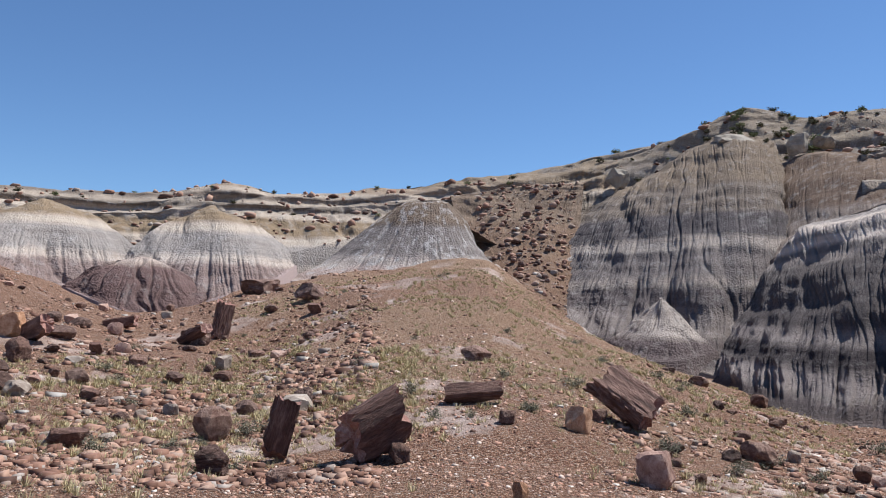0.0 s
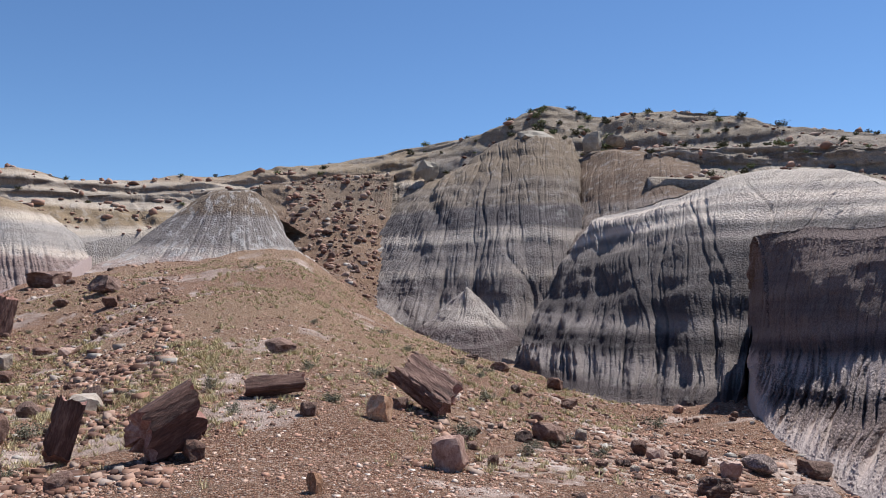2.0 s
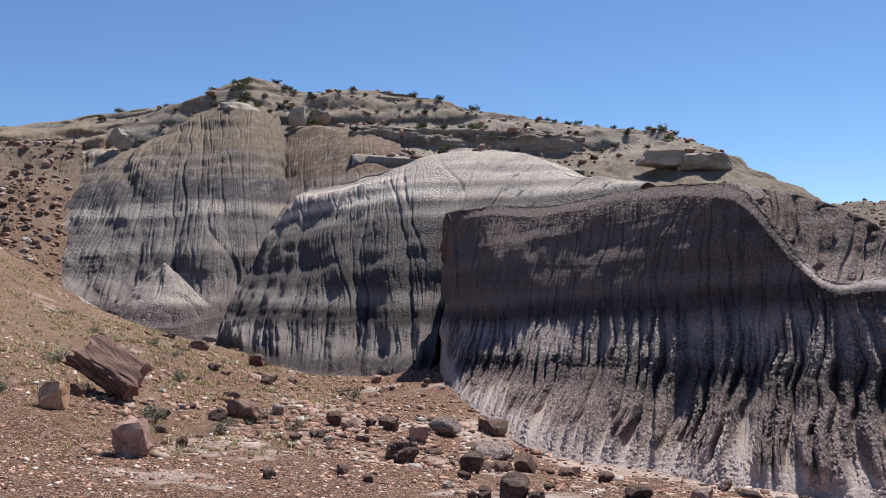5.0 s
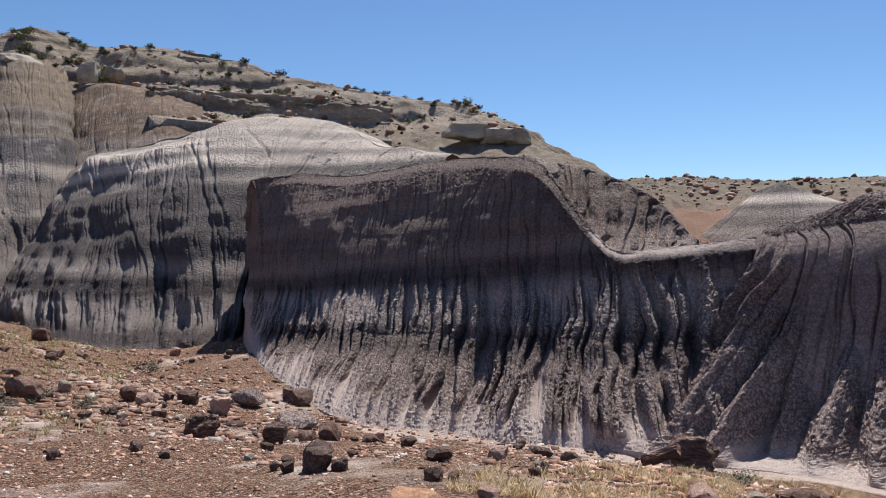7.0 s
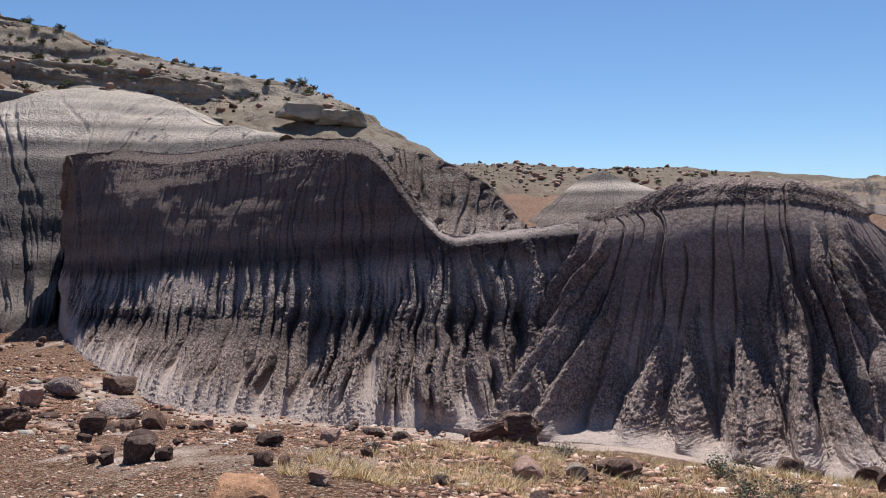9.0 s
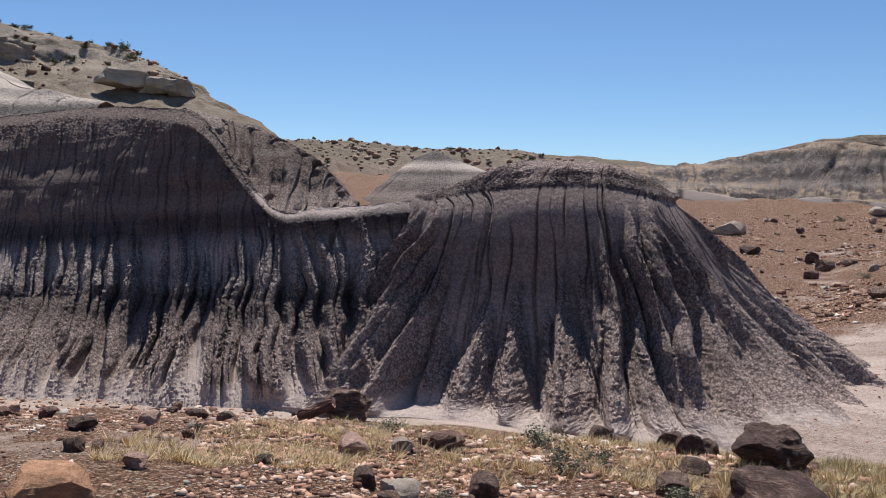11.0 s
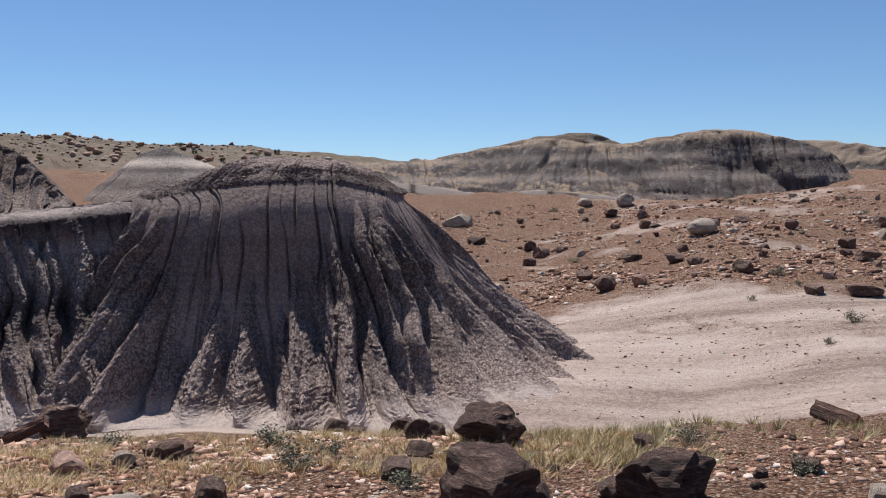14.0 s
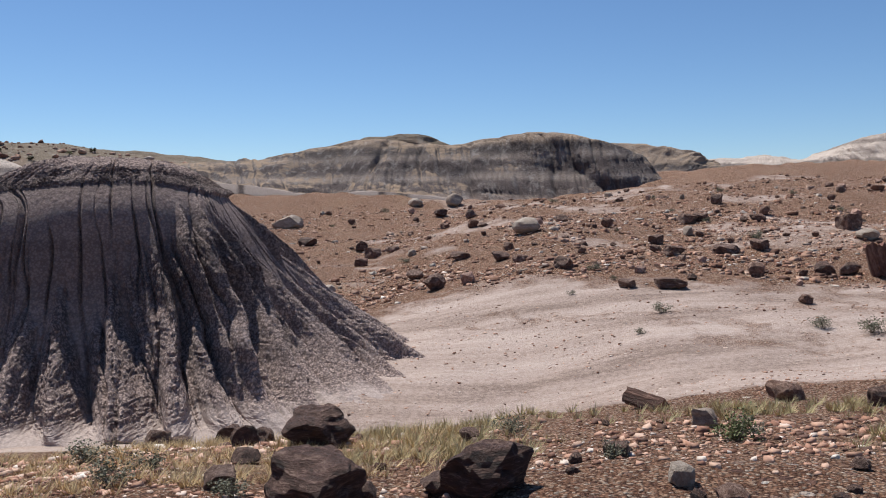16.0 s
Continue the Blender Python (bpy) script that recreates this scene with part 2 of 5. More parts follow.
def mix(nt, fac, a, b, how="MIX"):
    m = nt.nodes.new("ShaderNodeMix")
    m.data_type, m.blend_type = "RGBA", how
    for sock, val in ((m.inputs[0], fac), (m.inputs[6], a), (m.inputs[7], b)):
        if isinstance(val, (int, float)):
            sock.default_value = val
        elif isinstance(val, tuple):
            sock.default_value = (*val, 1)
        else:
            nt.links.new(val, sock)
    return m.outputs[2]


def mathn(nt, op, a, b=0.0, clamp=False):
    m = nt.nodes.new("ShaderNodeMath")
    m.operation, m.use_clamp = op, clamp
    for sock, val in zip(m.inputs, (a, b)):
        if isinstance(val, (int, float)):
            sock.default_value = val
        else:
            nt.links.new(val, sock)
    return m.outputs[0]


def noisen(nt, vec, scale, detail=5.0, rough=0.6):
    n = node(nt, "ShaderNodeTexNoise", Scale=scale, Detail=detail, Roughness=rough)
    nt.links.new(vec, n.inputs["Vector"])
    return n.outputs["Fac"]


def bump(nt, p, height, strength, dist):
    b = node(nt, "ShaderNodeBump", Strength=strength, Distance=dist)
    nt.links.new(height, b.inputs["Height"])
    nt.links.new(b.outputs[0], p.inputs["Normal"])


def clay(name, bands, top=None, tilt=0.0, grain=1.0, wave=0.5, crust=0.5, apron=(0.42, 0.34, 0.30), streak=0.3, gain=0.95):
    """Layered clay: beds given by their upper height (metres above eye level) and colour; a weathered, crumbly crust,
    with sunlit tips and shaded gaps coloured into its specks.
    """
    bands = [(h, tuple(min(0.72, c * gain * w) for c, w in zip(col, (1.08, 0.99, 0.92)))) for h, col in bands]
    m, nt, p = shader(name)
    geo = nt.nodes.new("ShaderNodeNewGeometry")
    pos = geo.outputs["Position"]
    sep = nt.nodes.new("ShaderNodeSeparateXYZ")
    nt.links.new(pos, sep.inputs[0])
    flat_map = nt.nodes.new("ShaderNodeMapping")
    flat_map.inputs["Scale"].default_value = (1.0, 1.0, 0.18)
    nt.links.new(pos, flat_map.inputs[0])
    big = noisen(nt, pos, 0.12, 3)
    mid = noisen(nt, pos, 0.9 * grain, 6, 0.65)
    fine = noisen(nt, pos, 12 * grain, 8, 0.8)
    run = noisen(nt, flat_map.outputs[0], 2.2 * grain, 5, 0.65)
    layer = nt.nodes.new("ShaderNodeMapping")
    layer.inputs["Scale"].default_value = (0.06, 0.06, 2.6)
    nt.links.new(pos, layer.inputs[0])
    lines = noisen(nt, layer.outputs[0], 1.0, 4, 0.6)
    z = mathn(nt, "ADD", sep.outputs[2], mathn(nt, "MULTIPLY", mathn(nt, "SUBTRACT", big, 0.5), wave * 3))
    z = mathn(nt, "ADD", z, mathn(nt, "MULTIPLY", mathn(nt, "SUBTRACT", mid, 0.5), wave * 1.6))
    z = mathn(nt, "ADD", z, mathn(nt, "MULTIPLY", mathn(nt, "SUBTRACT", run, 0.5), wave * 1.2))
    if tilt:
        z = mathn(nt, "ADD", z, mathn(nt, "MULTIPLY", mathn(nt, "SUBTRACT", sep.outputs[1], 4.1), 0.066 * tilt))
    low, high = bands[0][0] - 1.0, bands[-1][0] + 1.0
    fac = mathn(nt, "DIVIDE", mathn(nt, "SUBTRACT", z, low + EYE), high - low, True)
    stops = []
    for i, (h, c) in enumerate(bands):
        lo = bands[i - 1][0] if i else low
        soft = min(0.25, 0.3 * (h - lo))
        stops += [((lo + soft - low) / (high - low), c), ((h - soft - low) / (high - low), c)]
    col = ramp(nt, fac, stops)
    col = mix(nt, mathn(nt, "MULTIPLY", mathn(nt, "SUBTRACT", lines, 0.45, True), 2.4, True), col, mix(nt, 1.0, col, (0.68, 0.66, 0.66), "MULTIPLY"))
    pop = node(nt, "ShaderNodeTexVoronoi", Scale=24 * grain)
    nt.links.new(pos, pop.inputs["Vector"])
    lump = mathn(nt, "MULTIPLY", mathn(nt, "SUBTRACT", 0.52, pop.outputs["Distance"]), 0.4)
    sheer = nt.nodes.new("ShaderNodeAttribute")
    sheer.attribute_name = "sheer"
    crumbly = mathn(nt, "SUBTRACT", 1.0, mathn(nt, "MULTIPLY", sheer.outputs["Fac"], 0.5))
    # pale crust specks that double as sunlit lump tips and shaded gaps
    lit_speck = mathn(nt, "MULTIPLY", mathn(nt, "SUBTRACT", mathn(nt, "ADD", fine, lump), 0.43), 5.0, True)
    lit_speck = mathn(nt, "ADD", mathn(nt, "MULTIPLY", mathn(nt, "SUBTRACT", lit_speck, 0.4), crumbly), 0.4)
    col = mix(nt, lit_speck, mix(nt, 1.0, col, (0.55, 0.53, 0.53) if grain > 0.9 else (0.74, 0.73, 0.73), "MULTIPLY"), mix(nt, 1.0, col, (1.42, 1.40, 1.38) if grain > 0.9 else (1.16, 1.15, 1.14), "MULTIPLY"))
    pale = mathn(nt, "MULTIPLY", mathn(nt, "SUBTRACT", run, 0.52, True), crust * 7, True)
    col = mix(nt, mathn(nt, "MULTIPLY", pale, streak * 2, True), col, mix(nt, 0.6, col, (0.50, 0.46, 0.43)))
    if top:
        nrm = nt.nodes.new("ShaderNodeSeparateXYZ")
        nt.links.new(geo.outputs["Normal"], nrm.inputs[0])
        level = mathn(nt, "ADD", nrm.outputs[2], mathn(nt, "MULTIPLY", mathn(nt, "SUBTRACT", mid, 0.5), 0.7))
        col = mix(nt, mathn(nt, "MULTIPLY", mathn(nt, "SUBTRACT", level, 0.86), 5.0, True), col, top)
    # apron silt, plus the sunlit rim painted in the same tint
    wash = nt.nodes.new("ShaderNodeAttribute")
    wash.attribute_name = "apron"
    col = mix(nt, wash.outputs["Fac"], col, mix(nt, lit_speck, tuple(0.8 * c for c in apron), apron))
    nt.links.new(col, p.inputs["Base Color"])
    crumb = node(nt, "ShaderNodeTexVoronoi", Scale=10 * grain)
    nt.links.new(pos, crumb.inputs["Vector"])
    hgt = mathn(nt, "ADD", mathn(nt, "MULTIPLY", crumb.outputs["Distance"], -0.9), mathn(nt, "MULTIPLY", fine, 1.2))
    hgt = mathn(nt, "MULTIPLY", hgt, mathn(nt, "SUBTRACT", 1.0, mathn(nt, "MULTIPLY", wash.outputs["Fac"], 0.8)))
    bump(nt, p, mathn(nt, "MULTIPLY", hgt, crumbly), 1.0, 0.075)
    return m


def soil(name):
    """Stony desert soil: red gravel, straw-coloured turf, pale silt along the wash."""
    m, nt, p = shader(name)
    geo = nt.nodes.new("ShaderNodeNewGeometry")
    pos = geo.outputs["Position"]

    def field(key):
        a = nt.nodes.new("ShaderNodeAttribute")
        a.attribute_name = key
        return a.outputs["Fac"]

    mid, fine = noisen(nt, pos, 1.3, 6, 0.7), noisen(nt, pos, 11, 8, 0.8)
    stone = node(nt, "ShaderNodeTexVoronoi", Scale=32.0)
    nt.links.new(pos, stone.inputs["Vector"])
    sep = nt.nodes.new("ShaderNodeSeparateColor")
    nt.links.new(stone.outputs["Color"], sep.inputs[0])
    red = ramp(nt, sep.outputs[0], ((0.0, (0.17, 0.088, 0.06)), (0.35, (0.38, 0.20, 0.128)), (0.6, (0.52, 0.31, 0.205)), (0.85, (0.60, 0.42, 0.31)), (1.0, (0.70, 0.59, 0.49))))
    red = mix(nt, mathn(nt, "MULTIPLY", mathn(nt, "SUBTRACT", fine, 0.4), 3.0, True), mix(nt, 1.0, red, (0.58, 0.53, 0.50), "MULTIPLY"), red)
    # shade between pebbles put into the colour: darker gaps, lighter middles
    red = mix(nt, mathn(nt, "MULTIPLY", mathn(nt, "SUBTRACT", stone.outputs["Distance"], 0.36, True), 3.2, True), mix(nt, 1.0, red, (1.12, 1.12, 1.12), "MULTIPLY"), mix(nt, 1.0, red, (0.50, 0.45, 0.42), "MULTIPLY"))
    cobble = node(nt, "ShaderNodeTexVoronoi", Scale=8.0)
    nt.links.new(pos, cobble.inputs["Vector"])
    csep = nt.nodes.new("ShaderNodeSeparateColor")
    nt.links.new(cobble.outputs["Color"], csep.inputs[0])
    here = mathn(nt, "MULTIPLY", mathn(nt, "GREATER_THAN", csep.outputs[1], 0.55), mathn(nt, "LESS_THAN", cobble.outputs["Distance"], mathn(nt, "MULTIPLY", csep.outputs[2], 0.42)))
    cobbles = ramp(nt, csep.outputs[0], ((0.0, (0.10, 0.052, 0.04)), (0.55, (0.22, 0.115, 0.082)), (0.8, (0.42, 0.27, 0.2)), (1.0, (0.66, 0.56, 0.48))))
    red = mix(nt, here, red, cobbles)
    red = mix(nt, 1.0, red, (1.22, 1.24, 1.24), "MULTIPLY")
    straw = ramp(nt, fine, ((0.3, (0.27, 0.175, 0.105)), (0.5, (0.45, 0.305, 0.185)), (0.7, (0.60, 0.46, 0.30))))
    g = mathn(nt, "MULTIPLY", mathn(nt, "SUBTRACT", mathn(nt, "ADD", field("grass"), mathn(nt, "MULTIPLY", mathn(nt, "SUBTRACT", mid, 0.5), 1.1)), 0.4), 2.2, True)
    col = mix(nt, mathn(nt, "MULTIPLY", mathn(nt, "MULTIPLY", g, 0.42), mathn(nt, "SUBTRACT", 1.0, mathn(nt, "MULTIPLY", here, 0.8))), red, straw)
    drift = nt.nodes.new("ShaderNodeMapping")
    drift.inputs["Rotation"].default_value = (0, 0, radians(-14))
    drift.inputs["Scale"].default_value = (0.9, 0.12, 0.5)
    nt.links.new(pos, drift.inputs[0])
    bars = noisen(nt, drift.outputs[0], 1.0, 6, 0.7)
    silt = ramp(nt, mathn(nt, "ADD", mathn(nt, "MULTIPLY", fine, 0.45), mathn(nt, "MULTIPLY", bars, 0.55)), ((0.40, (0.23, 0.165, 0.135)), (0.5, (0.40, 0.302, 0.255)), (0.60, (0.50, 0.395, 0.345))))
    sfac = mathn(nt, "MULTIPLY", mathn(nt, "SUBTRACT", mathn(nt, "ADD", field("silt"), mathn(nt, "MULTIPLY", mathn(nt, "SUBTRACT", mid, 0.5), 1.0)), 0.35), 3.0, True)
    col = mix(nt, sfac, col, silt)
    nt.links.new(col, p.inputs["Base Color"])
    hgt = mathn(nt, "SUBTRACT", mathn(nt, "MULTIPLY", fine, 1.2), stone.outputs["Distance"])
    hgt = mathn(nt, "ADD", hgt, mathn(nt, "MULTIPLY", here, 0.5))
    hgt = mathn(nt, "MULTIPLY", hgt, mathn(nt, "SUBTRACT", 1.0, mathn(nt, "MULTIPLY", sfac, 0.75)))
    bump(nt, p, hgt, 1.0, 0.08)
    return m


SOIL = soil("desert_soil")
# bed tones, deepened for the wall's shade, lifted for sun on the crumbly band
GREY = clay("grey_violet_clay", (
    (-2.9, (0.38, 0.317, 0.306)), (-1.9, (0.31, 0.26, 0.255)), (-1.45, (0.16, 0.134, 0.137)), (-0.35, (0.36, 0.325, 0.33)), (0.35, (0.09, 0.077, 0.084)), (0.6, (0.185, 0.155, 0.152)),
    (1.9, (0.145, 0.119, 0.117)), (2.15, (0.185, 0.153, 0.148)), (4.6, (0.17, 0.138, 0.134))), crust=0.5, gain=1.0, wave=0.12, tilt=1.0, streak=0.12, apron=(0.47, 0.375, 0.335))
# wall and thin ledge line toned darker, carrying shade beside the lit skirt
BUTTE = clay("dark_butte_clay", (
    (-2.9, (0.40, 0.334, 0.323)), (-1.7, (0.35, 0.293, 0.288)), (-0.6, (0.215, 0.18, 0.182)), (0.2, (0.26, 0.219, 0.218)), (0.45, (0.17, 0.141, 0.142)), (3.0, (0.36, 0.297, 0.287))),
    crust=0.5, gain=1.0, wave=0.12, tilt=1.0, streak=0.12, apron=(0.47, 0.375, 0.335))
# the bluff's clay again, lighter and browner to paint sun on this side
SUNLIT_FLANK = clay("brown_grey_clay", ((0.3, (0.30, 0.255, 0.245)), (0.9, (0.19, 0.154, 0.148)), (1.6, (0.165, 0.132, 0.124)), (1.95, (0.20, 0.164, 0.152)), (5.5, (0.30, 0.26, 0.24))), wave=0.2, gain=1.0)
BANDED = clay("banded_clay", (
    (-3.5, (0.40, 0.36, 0.33)), (-1.6, (0.13, 0.112, 0.115)), (0.6, (0.25, 0.225, 0.22)), (2.2, (0.14, 0.124, 0.128)), (3.0, (0.33, 0.30, 0.28)),
    (5.4, (0.20, 0.182, 0.182)), (6.6, (0.42, 0.385, 0.355)), (9.0, (0.12, 0.11, 0.117)), (12.0, (0.23, 0.198, 0.172)), (17.0, (0.25, 0.205, 0.16))), wave=0.3, streak=0.35, grain=0.6, gain=0.85)
SHOULDER = clay("white_shoulder_clay", (
    (-4.2, (0.24, 0.205, 0.20)), (-3.5, (0.09, 0.077, 0.08)), (-2.35, (0.27, 0.247, 0.247)), (-1.3, (0.055, 0.048, 0.053)), (-0.5, (0.24, 0.218, 0.216)), (0.9, (0.095, 0.085, 0.088)), (3.4, (0.12, 0.108, 0.109)),
    (3.9, (0.28, 0.253, 0.242)), (4.4, (0.19, 0.176, 0.174)), (5.1, (0.62, 0.565, 0.52)), (5.4, (0.34, 0.315, 0.30)), (6.3, (0.66, 0.60, 0.55)), (6.6, (0.42, 0.39, 0.37)), (8.0, (0.56, 0.515, 0.47))), wave=0.22, streak=0.2, grain=0.8, gain=0.95)
# thin dark lines near 11 and 12.5 m paint the shadow under ledges
PALE = clay("pale_clay", (
    (1.0, (0.22, 0.16, 0.15)), (3.6, (0.27, 0.215, 0.205)), (4.3, (0.52, 0.47, 0.43)), (6.4, (0.33, 0.315, 0.305)),
    (7.4, (0.50, 0.45, 0.39)), (9.4, (0.28, 0.22, 0.15)), (10.6, (0.46, 0.41, 0.35)), (11.2, (0.19, 0.165, 0.14)), (12.0, (0.40, 0.355, 0.30)), (12.5, (0.2, 0.17, 0.145)), (13.4, (0.44, 0.39, 0.33)), (14.5, (0.32, 0.26, 0.20)), (16.0, (0.28, 0.23, 0.17))), wave=0.35, streak=0.45, grain=0.6, apron=(0.32, 0.24, 0.22))
CONE = clay("streaked_clay", (
    (3.6, (0.42, 0.35, 0.325)), (4.6, (0.48, 0.44, 0.41)), (7.6, (0.24, 0.222, 0.218)), (12.0, (0.21, 0.168, 0.135))), wave=0.7, streak=0.9, crust=0.8, grain=0.6, apron=(0.46, 0.38, 0.345))
RED = clay("dark_red_clay", ((3.2, (0.165, 0.115, 0.112)), (6.0, (0.46, 0.40, 0.36))), wave=0.3, grain=0.7, apron=(0.32, 0.24, 0.22))
CONE_FOOT = clay("white_cone_clay", ((-3.2, (0.2, 0.165, 0.165)), (-1.5, (0.15, 0.125, 0.128)), (2.6, (0.44, 0.405, 0.38))), wave=0.3, grain=0.7)
WHITE = clay("white_clay", ((-2.3, (0.16, 0.135, 0.135)), (2.6, (0.42, 0.385, 0.355))), wave=0.2, grain=0.7)
TOPS = clay("sandy_upper_beds", (
    (7.0, (0.20, 0.16, 0.125)), (10.5, (0.23, 0.19, 0.15)), (13.0, (0.37, 0.325, 0.275)), (14.0, (0.20, 0.172, 0.145)),
    (16.5, (0.34, 0.30, 0.255)), (17.3, (0.20, 0.172, 0.145)), (22.0, (0.29, 0.25, 0.20))), top=(0.23, 0.19, 0.145), wave=0.8, grain=0.6, streak=0.5)
DEBRIS = clay("debris_soil", ((5.0, (0.20, 0.135, 0.096)), (9.0, (0.225, 0.16, 0.116)), (16.0, (0.25, 0.195, 0.148))), wave=1.0, grain=1.0, gain=1.0)
BROWN_CLAY = clay("brown_slope_clay", ((9.0, (0.23, 0.195, 0.175)), (12.0, (0.165, 0.122, 0.095)), (18.0, (0.20, 0.15, 0.115))), wave=0.8, streak=0.5, grain=0.7, gain=1.0)
FARTOPS = clay("sandy_ridge", ((3.0, (0.21, 0.165, 0.13)), (7.0, (0.23, 0.185, 0.15)), (12.0, (0.20, 0.17, 0.135))), wave=1.5, grain=0.5)
FARCONE = clay("far_cone_clay", ((0.4, (0.20, 0.16, 0.15)), (1.1, (0.30, 0.26, 0.24)), (1.9, (0.19, 0.16, 0.155)), (2.3, (0.30, 0.265, 0.25)), (2.8, (0.20, 0.175, 0.17)), (3.5, (0.58, 0.525, 0.485)), (5.5, (0.15, 0.137, 0.138))), wave=0.12, grain=0.6)
MESA = clay("mesa_clay", (
    (0.6, (0.26, 0.22, 0.205)), (2.0, (0.12, 0.103, 0.104)), (2.5, (0.24, 0.213, 0.203)), (3.8, (0.105, 0.091, 0.093)), (4.3, (0.21, 0.185, 0.175)), (5.1, (0.095, 0.084, 0.085)), (7.0, (0.30, 0.245, 0.20))), top=(0.33, 0.235, 0.16), wave=0.35, streak=0.4, grain=0.6)
CLIFF = clay("far_cliff_clay", ((6.0, (0.26, 0.22, 0.20)), (8.0, (0.46, 0.42, 0.39)), (9.2, (0.22, 0.195, 0.185)), (12.5, (0.50, 0.455, 0.42)), (13.5, (0.25, 0.22, 0.205)), (18.0, (0.40, 0.36, 0.33))), wave=1.2, grain=0.3)

# ---- ground ----
SECTIONS = {}


def section(az, *steps):
    """The ground's height against eye level (metres) at distances along one bearing."""
    d, e = np.array([0] + [s[0] for s in steps]), np.array([-EYE] + [s[1] for s in steps])
    SECTIONS[az] = np.log(d + 2.0), e


section(-28, (6, -1.75), (10, -2.1), (20, -2.3), (32, -1.3), (45, 0.5), (60, 2.4), (80, 3.5), (110, 6), (300, 8), (3000, 10))
section(-20, (6, -1.75), (10, -2.1), (20, -2.5), (32, -1.9), (45, -1.3), (66, -0.1), (85, 2), (110, 5), (300, 8), (3000, 10))
section(-12, (6, -1.8), (10, -2.2), (14, -2.55), (24, -2.4), (38, -1.6), (48, 0.3), (66, 1.6), (90, 3), (300, 8), (3000, 10))
section(-5, (6, -1.8), (10, -2.15), (14, -2.45), (24.7, -1.5), (32, -0.8), (50, 1.6), (60, 2.9), (72, 2.6), (100, 4), (300, 8), (3000, 10))
section(3, (6, -1.8), (10, -2.1), (14, -2.35), (16, -2.1), (18, -1.85), (25, -1.3), (40, 0.7), (58, 3.6), (64, 2.6), (76, 1.5), (100, 4), (300, 8), (3000, 10))
section(8.6, (6, -1.85), (10, -2.15), (14, -2.45), (16, -2.15), (18.5, -1.95), (25, -1.8), (40, -1.1), (58, -0.4), (66, -2.0), (74, -3.5), (100, -2), (300, 8), (3000, 10))
section(14, (6, -1.85), (10, -2.25), (14.5, -2.7), (20, -2.35), (28, -2.05), (40, -2.3), (47, -2.6), (54, -4.0), (70, -4), (100, -2), (300, 8), (3000, 10))
section(20, (6, -1.9), (10, -2.3), (16, -2.85), (20.6, -3.1), (28, -3.1), (33, -3.3), (40, -3.8), (57, -4.1), (80, -3), (300, 8), (3000, 10))
section(26, (6, -1.9), (10, -2.35), (16, -3.0), (22, -3.5), (27, -3.8), (33, -4.3), (38, -4.45), (50, -4), (70, -3), (300, 8), (3000, 10))
section(33, (6, -1.9), (8, -2.15), (12, -2.75), (18, -3.55), (24, -3.9), (30, -3.7), (36, -3.9), (50, -3.5), (80, -3), (300, 8), (3000, 10))
section(40, (6, -1.9), (8.8, -2.2), (13, -3.0), (17, -3.75), (20.4, -4.15), (26, -4.0), (44, -3.5), (80, -3), (300, 8), (3000, 10))
section(48, (6.4, -1.85), (9, -2.25), (13, -3.0), (16.5, -3.85), (20, -4.1), (80, -2), (300, 8), (3000, 10))
section(60, (6.5, -2.0), (10, -2.55), (12.2, -3.05), (14.3, -3.5), (20, -3.4), (60, -0.5), (100, 3.5), (300, 8), (3000, 10))
section(72, (6.5, -2.15), (10, -2.7), (12.5, -3.25), (14.5, -3.6), (25, -3.4), (50, -0.8), (80, 0.6), (300, 8), (3000, 10))
section(82, (6.5, -2.1), (9.5, -2.55), (11.7, -3.15), (13.5, -3.55), (20, -3.3), (35, -2.4), (55, -1.1), (72, 0.8), (100, 3), (300, 8), (3000, 10))
section(92, (6.5, -2.1), (9.5, -2.6), (11, -2.98), (13, -3.45), (17, -3.2), (28, -2.85), (41, -2.3), (55, -0.8), (70, 0.9), (100, 3), (300, 8), (3000, 10))
section(103, (6.5, -2.05), (10, -2.5), (12.5, -2.95), (14.6, -3.4), (18, -3.1), (24.5, -2.1), (35, -0.95), (50, -0.1), (70, 0.2), (100, 2), (300, 8), (3000, 10))
section(112, (7.2, -1.97), (9.5, -2.37), (12.3, -2.75), (16, -2.95), (22, -2.3), (28, -1.8), (40, -0.6), (60, 1.2), (100, 3.4), (300, 8), (3000, 10))
section(125, (7, -1.9), (10, -2.2), (16, -2.75), (25, -2.2), (40, -0.5), (60, 1.4), (100, 4), (300, 8), (3000, 10))
section(180, (10, -1.9), (50, -1.5), (100, 0), (300, 5), (3000, 10))
section(270, (10, -1.8), (50, -1.0), (100, 2), (300, 6), (3000, 10))


